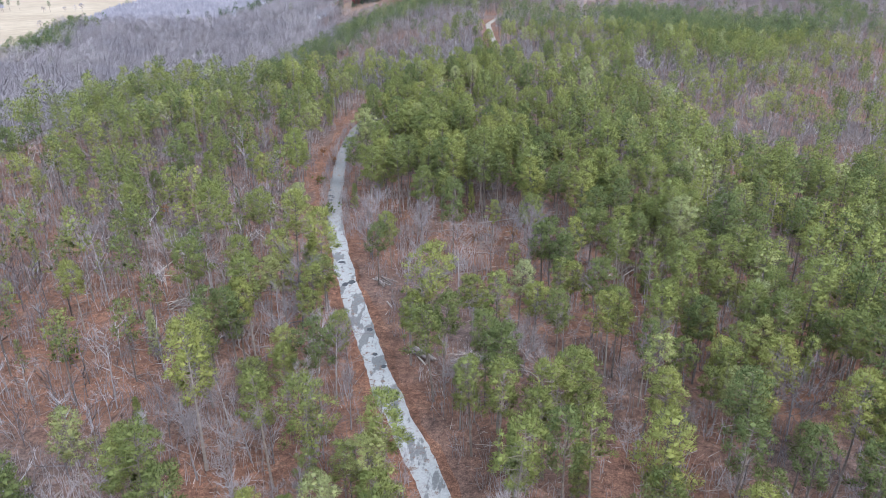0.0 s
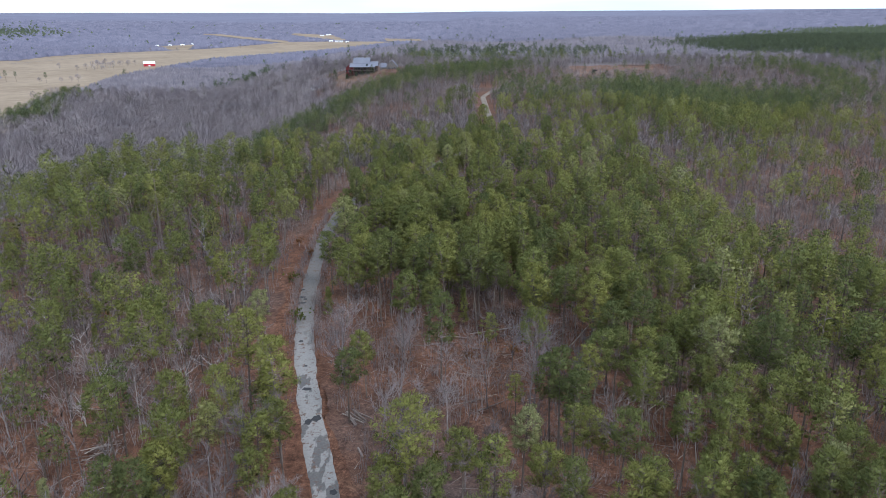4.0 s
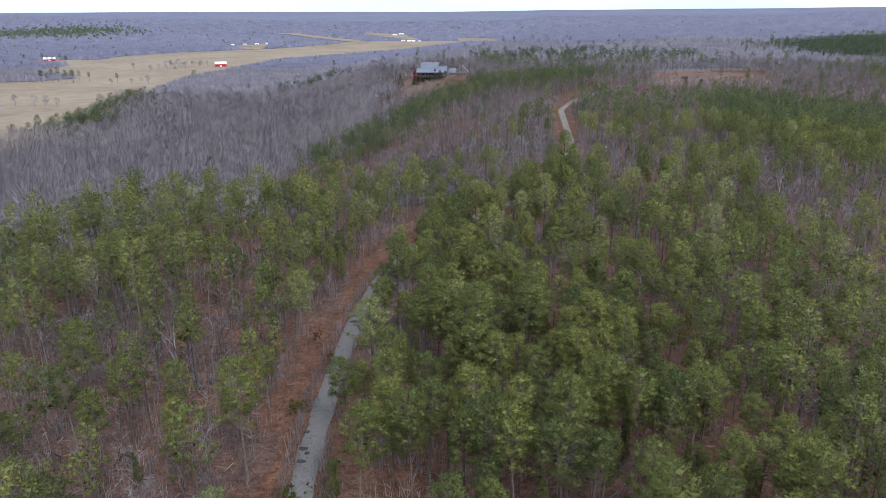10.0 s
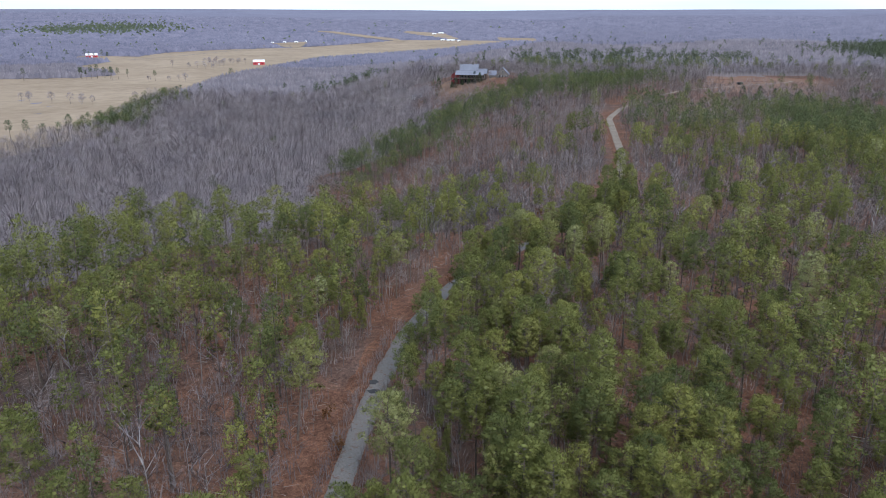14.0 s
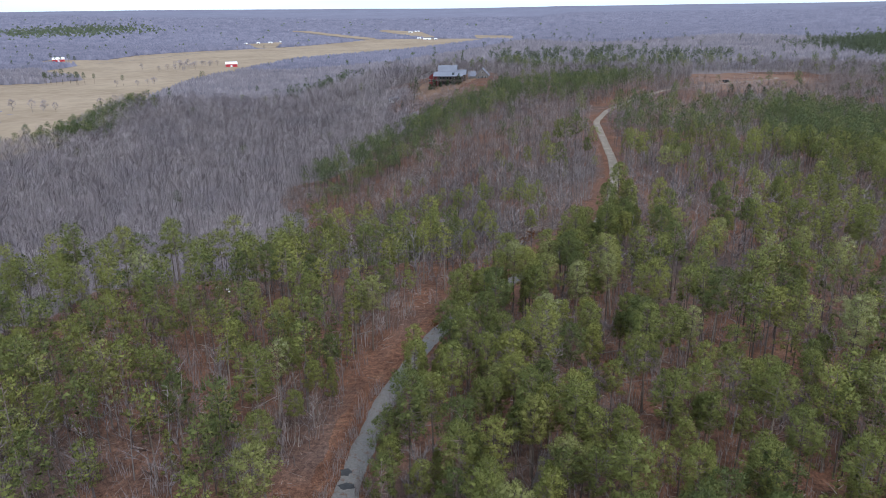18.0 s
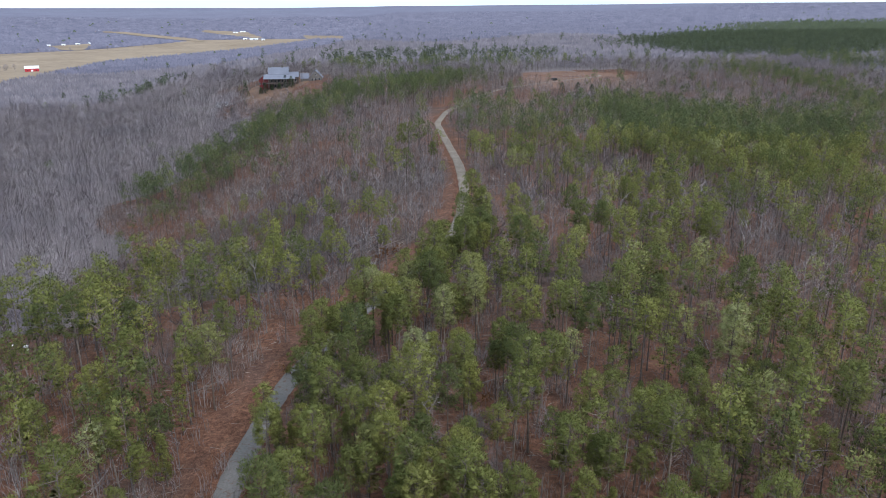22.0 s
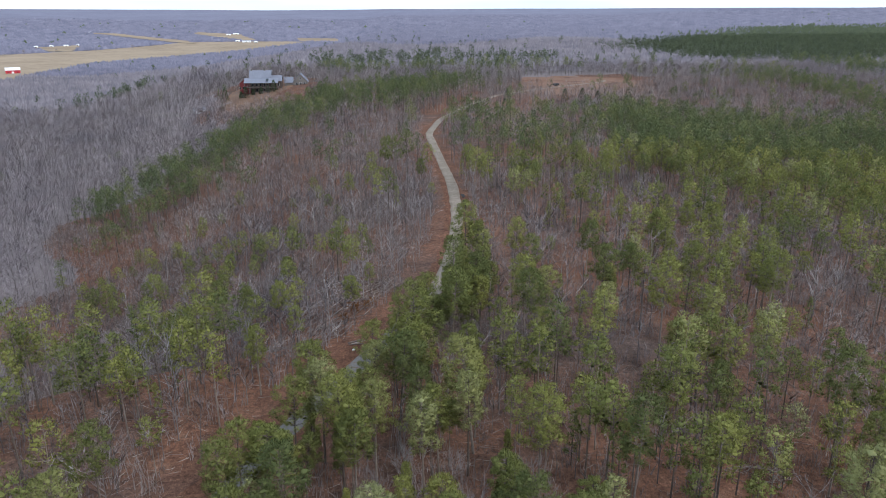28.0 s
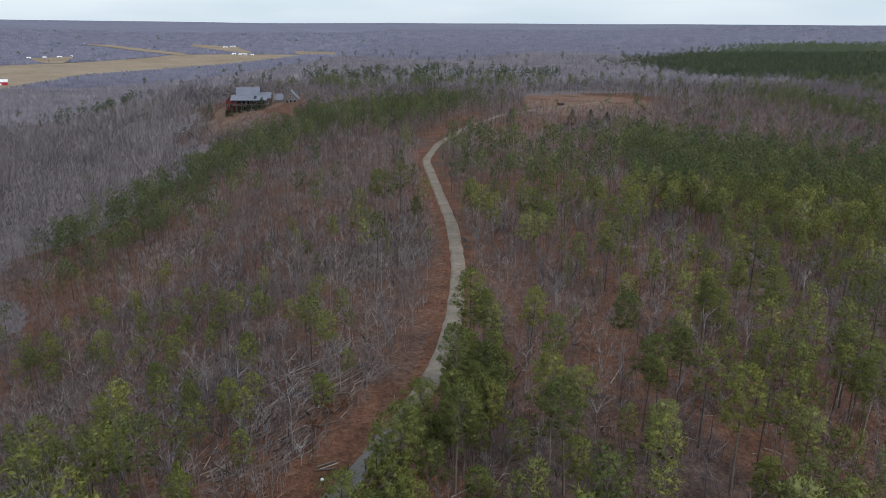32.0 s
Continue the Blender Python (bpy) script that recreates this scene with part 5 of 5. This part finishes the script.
guest = tagged(new("guest_house"), "grey stone house with a steep gabled metal roof", "house")
guest.location.z = 4.5
part("wall", gabled(-38, -27, 752, 766, gz, 2.2, 8, "y"), STONE, guest)
roof_pair(-38, -27, 752, 766, 2.2, 8, METAL, guest, "y")
part("wall", gabled(-45, -38.1, 755, 763, gz, 1.6, 5), STONE, guest)
roof_pair(-45, -38.9, 755, 763, 1.6, 5, METAL, guest)
for x in (-35.5, -32.5, -29.5):
    window(x, 751.95, -0.4, 1.4, 2.0, guest)
    window(x, 751.95, -4.2, 1.6, 2.4, guest)
window(-32.5, 751.95, 4.0, 1.2, 1.5, guest)
part("chimney", box(-36.4, -35.4, 760, 761, 4, 9, 0.05), STONE, guest)


def barn(name, x, y, turn, w, d, eave, ridge, wall_mat, roof_mat, label):
    root = new(name)
    root.matrix_world = pose(x, y, float(land(x, y)) + 0.4, 0, 0, turn)
    part("wall", gabled(-w / 2, w / 2, -d / 2, d / 2, -1, eave, ridge), wall_mat, root)
    roof_pair(-w / 2, w / 2, -d / 2, d / 2, eave, ridge, roof_mat, root)
    part("door", box(-1.8, 1.8, -d / 2 - 0.12, -d / 2 - 0.02, 0, 3.2), WHITE if wall_mat is not WHITE else CABIN, root)
    for wx in (-w * 0.32, w * 0.32):
        part("window", box(wx - 0.6, wx + 0.6, -d / 2 - 0.1, -d / 2 - 0.02, 1.4, 2.6), GLASS, root)
    return tagged(root, label, "barn" if "barn" in name else "house")


barn("barn", -564, 1515, 20, 22, 14, 5.5, 9.5, BARN_RED, WHITE, "bright red barn with a white metal roof in pasture")
barn("barn", -1017, 1656, 30, 24, 13, 5, 9, BARN_RED, WHITE, "red barn with a white roof at the field's edge")
barn("farmhouse", -1130, 1520, 10, 20, 10, 3, 5.5, WHITE, METAL, "low white farmhouse with a grey roof")
for x, y, w in ((-870, 2420, 14), (-835, 2440, 12), (-800, 2455, 16), (-775, 2480, 10), (-300, 2560, 34), (-330, 2580, 16), (-270, 2540, 12), (-420, 3010, 20), (-400, 3060, 26), (-330, 2940, 14),
                (-900, 2990, 16), (-640, 2880, 18), (-1420, 2480, 16)):
    barn("farm_building", x, y, rng.uniform(-40, 40), w * 0.75, w * 0.42, 2.8, 5.0, WHITE, WHITE, "small white farm building among distant fields")
barn("shed", -110, 741, 30, 8, 4.5, 2.2, 3.4, WHITE, METAL, "small white shed below the lodge yard")


def litter_bag(x, y, s):
    bm = bmesh.new()
    bmesh.ops.create_icosphere(bm, subdivisions=2, radius=0.5)
    for v in bm.verts:
        v.co *= 1 + 0.18 * math.sin(7 * v.co.x + 3 * v.co.y) * math.cos(6 * v.co.z)
        v.co.z *= 0.6
    me = bpy.data.meshes.new("white_bag")
    bm.to_mesh(me)
    bm.free()
    me.materials.append(WHITE)
    ob = new("white_bag", me)
    ob.matrix_world = Matrix.LocRotScale((x, y, float(land(x, y)) + 0.25 * s), None, (s, s * 1.3, s))
    tagged(ob, "crumpled white bag lying among fallen branches", "litter", "white litter")


for x, y, s in ((-70, 257, 0.9), (-73, 258, 0.6), (-69, 255.5, 0.6), (55, 393, 0.9), (2.5, 283.5, 0.5)):
    litter_bag(x, y, s)

# a trailer parked on the clearing
trailer = tagged(new("utility_trailer"), "small dark utility trailer parked on bare dirt", "trailer")
trailer.matrix_world = pose(176, 752, float(land(176, 752)) + 0.1, 0, 0, 10)
part("body", box(-2.4, 2.4, -1.1, 1.1, 0.7, 2.3, 0.08), TAR, trailer)
part("tongue", box(2.4, 4.0, -0.08, 0.08, 0.55, 0.7), TAR, trailer)
for sx in (-0.7, 0.3):
    for sy in (-1.15, 1.15):
        bm = bmesh.new()
        bmesh.ops.create_cone(bm, cap_ends=True, segments=16, radius1=0.38, radius2=0.38, depth=0.24)
        bmesh.ops.transform(bm, matrix=Matrix.Translation((sx, sy, 0.38)) @ Matrix.Rotation(math.pi / 2, 4, "X"), verts=bm.verts)
        part("wheel", bm, TAR, trailer)

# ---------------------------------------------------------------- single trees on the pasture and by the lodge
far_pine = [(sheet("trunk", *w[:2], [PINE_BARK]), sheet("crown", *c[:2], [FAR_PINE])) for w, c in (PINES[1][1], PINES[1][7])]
far_bare = [(sheet("trunk", *w[:2], [GREY_BARK]), sheet("bare_crown", *c[:2], [VALLEY_TWIG])) for w, c in (bare_shape(12, 4, 1.25), bare_shape(10, 4, 1.4))]


def lone(name, meshes, names, x, y, s, label, group):
    tree_thing(name, meshes, names, Matrix.LocRotScale((x, y, float(land(x, y))), Euler((0, 0, rng.uniform(0, 6.28))), (s,) * 3), label, group)


for i, (x, y) in enumerate(((-434, 606), (-432, 621), (-418, 623), (-403, 622), (-386, 632), (-686, 1170), (-700, 1172), (-712, 1160), (-723, 1166), (-735, 1180), (-660, 1165), (-650, 1175), (-790, 1120), (-590, 1150),
                            (-705, 1164), (-675, 1168), (-668, 1160), (-728, 1172), (-985, 1596), (-968, 1588), (-945, 1580), (-1040, 1600), (-1000, 1604), (-925, 1570))):
    lone("field_pine", far_pine[i % 2], ("trunk", "crown"), x, y, rng.uniform(1.1, 1.5), "lone dark pine standing in dry pasture", "pines of the pasture")
for i, (x, y) in enumerate(((-613, 877), (-608, 884), (-600, 872), (-568, 869), (-540, 862), (-522, 856), (-512, 862), (-530, 870), (-477, 894), (-561, 1137), (-546, 1140), (-535, 1139),
                            (-640, 1400), (-655, 1395), (-700, 1420), (-600, 1380), (-620, 1390), (-690, 1560), (-480, 1400),
                            (-657, 1461), (-645, 1458), (-636, 1452), (-625, 1446), (-614, 1440), (-603, 1434), (-600, 1500), (-594, 1518), (-590, 1130), (-614, 1502), (-622, 1508), (-630, 1500), (-639, 1506), (-648, 1503), (-656, 1509), (-664, 1504), (-606, 1507), (-672, 1500), (-760, 2060), (-700, 2100), (-640, 2200), (-560, 2250))):
    lone("field_tree", far_bare[i % 2], ("trunk", "bare_crown"), x, y, rng.uniform(1.0, 1.55), "leafless grey tree standing in dry pasture", "bare trees of the pasture")


WHITE_BARK = bark("white_bark", [(0.0, (0.42, 0.4, 0.38)), (1.0, (0.62, 0.6, 0.57))])
white_tree = [(sheet("trunk", *w[:2], [WHITE_BARK]), sheet("bare_crown", *c[:2], [VALLEY_TWIG])) for w, c in (bare_shape(23, 5, 1.1), bare_shape(21, 5, 1.0), bare_shape(25, 5, 0.95))]
for i, (x, y) in enumerate(((-325, 612), (-318, 628), (-325, 668), (-312, 655), (-298, 690), (-288, 703), (-303, 524), (-312, 545), (-286, 601), (-296, 618), (-337, 775), (-322, 742),
                            (-276, 640), (-262, 585), (-308, 580), (-330, 700))):
    lone("sycamore_tree", white_tree[i % 3], ("trunk", "bare_crown"), x, y, rng.uniform(0.9, 1.15), "tall leafless hardwood with a white trunk in the valley woods", "white-barked trees of the valley")


def cedar(x, y, height):
    zs = np.linspace(0.3, height, 26)
    C = []
    for z in zs:
        r = height * 0.3 * (1 - z / height) ** 0.75 + 0.15
        for q in range(5):
            a = rng.uniform(0, 6.28)
            C.append((r * math.cos(a), r * math.sin(a), z))
    root = new("cedar_tree")
    root.matrix_world = pose(x, y, float(land(x, y)))
    new("trunk", sheet("trunk", *tube([(0, 0, -0.3), (0, 0, height * 0.9)], [0.2, 0.05], 6), [PINE_BARK])).parent = root
    C = np.array(C)
    shape = lumps(C, np.full(len(C), 0.55), np.array([0, 0, height * 0.35]), 9, 0.5, 0.22)
    new("crown", sheet("crown", *shape[:2], [CEDAR], smooth_shade=True, normals=shape[2])).parent = root
    tagged(root, "dense dark conical cedar beside the lodge", "tree", "cedars by the lodge")


for x, y, h in ((-90, 742, 11), (-73, 734, 8), (-52, 736, 9), (-62, 738, 5), (-68, 739, 4), (-57, 739, 5), (-77, 737, 5), (-96, 700, 7), (112, 648, 9), (150, 640, 10), (160, 634, 11), (170, 632, 10)):
    cedar(x, y, h)

# a pale track that climbs between the far pines
drape("far_track", [(352, 870), (358, 868), (398, 948), (438, 1036), (488, 1135), (482, 1138), (430, 1040), (390, 952)], 2.5, 0.6, GRAVEL, "pale gravel track among far woods", "road")
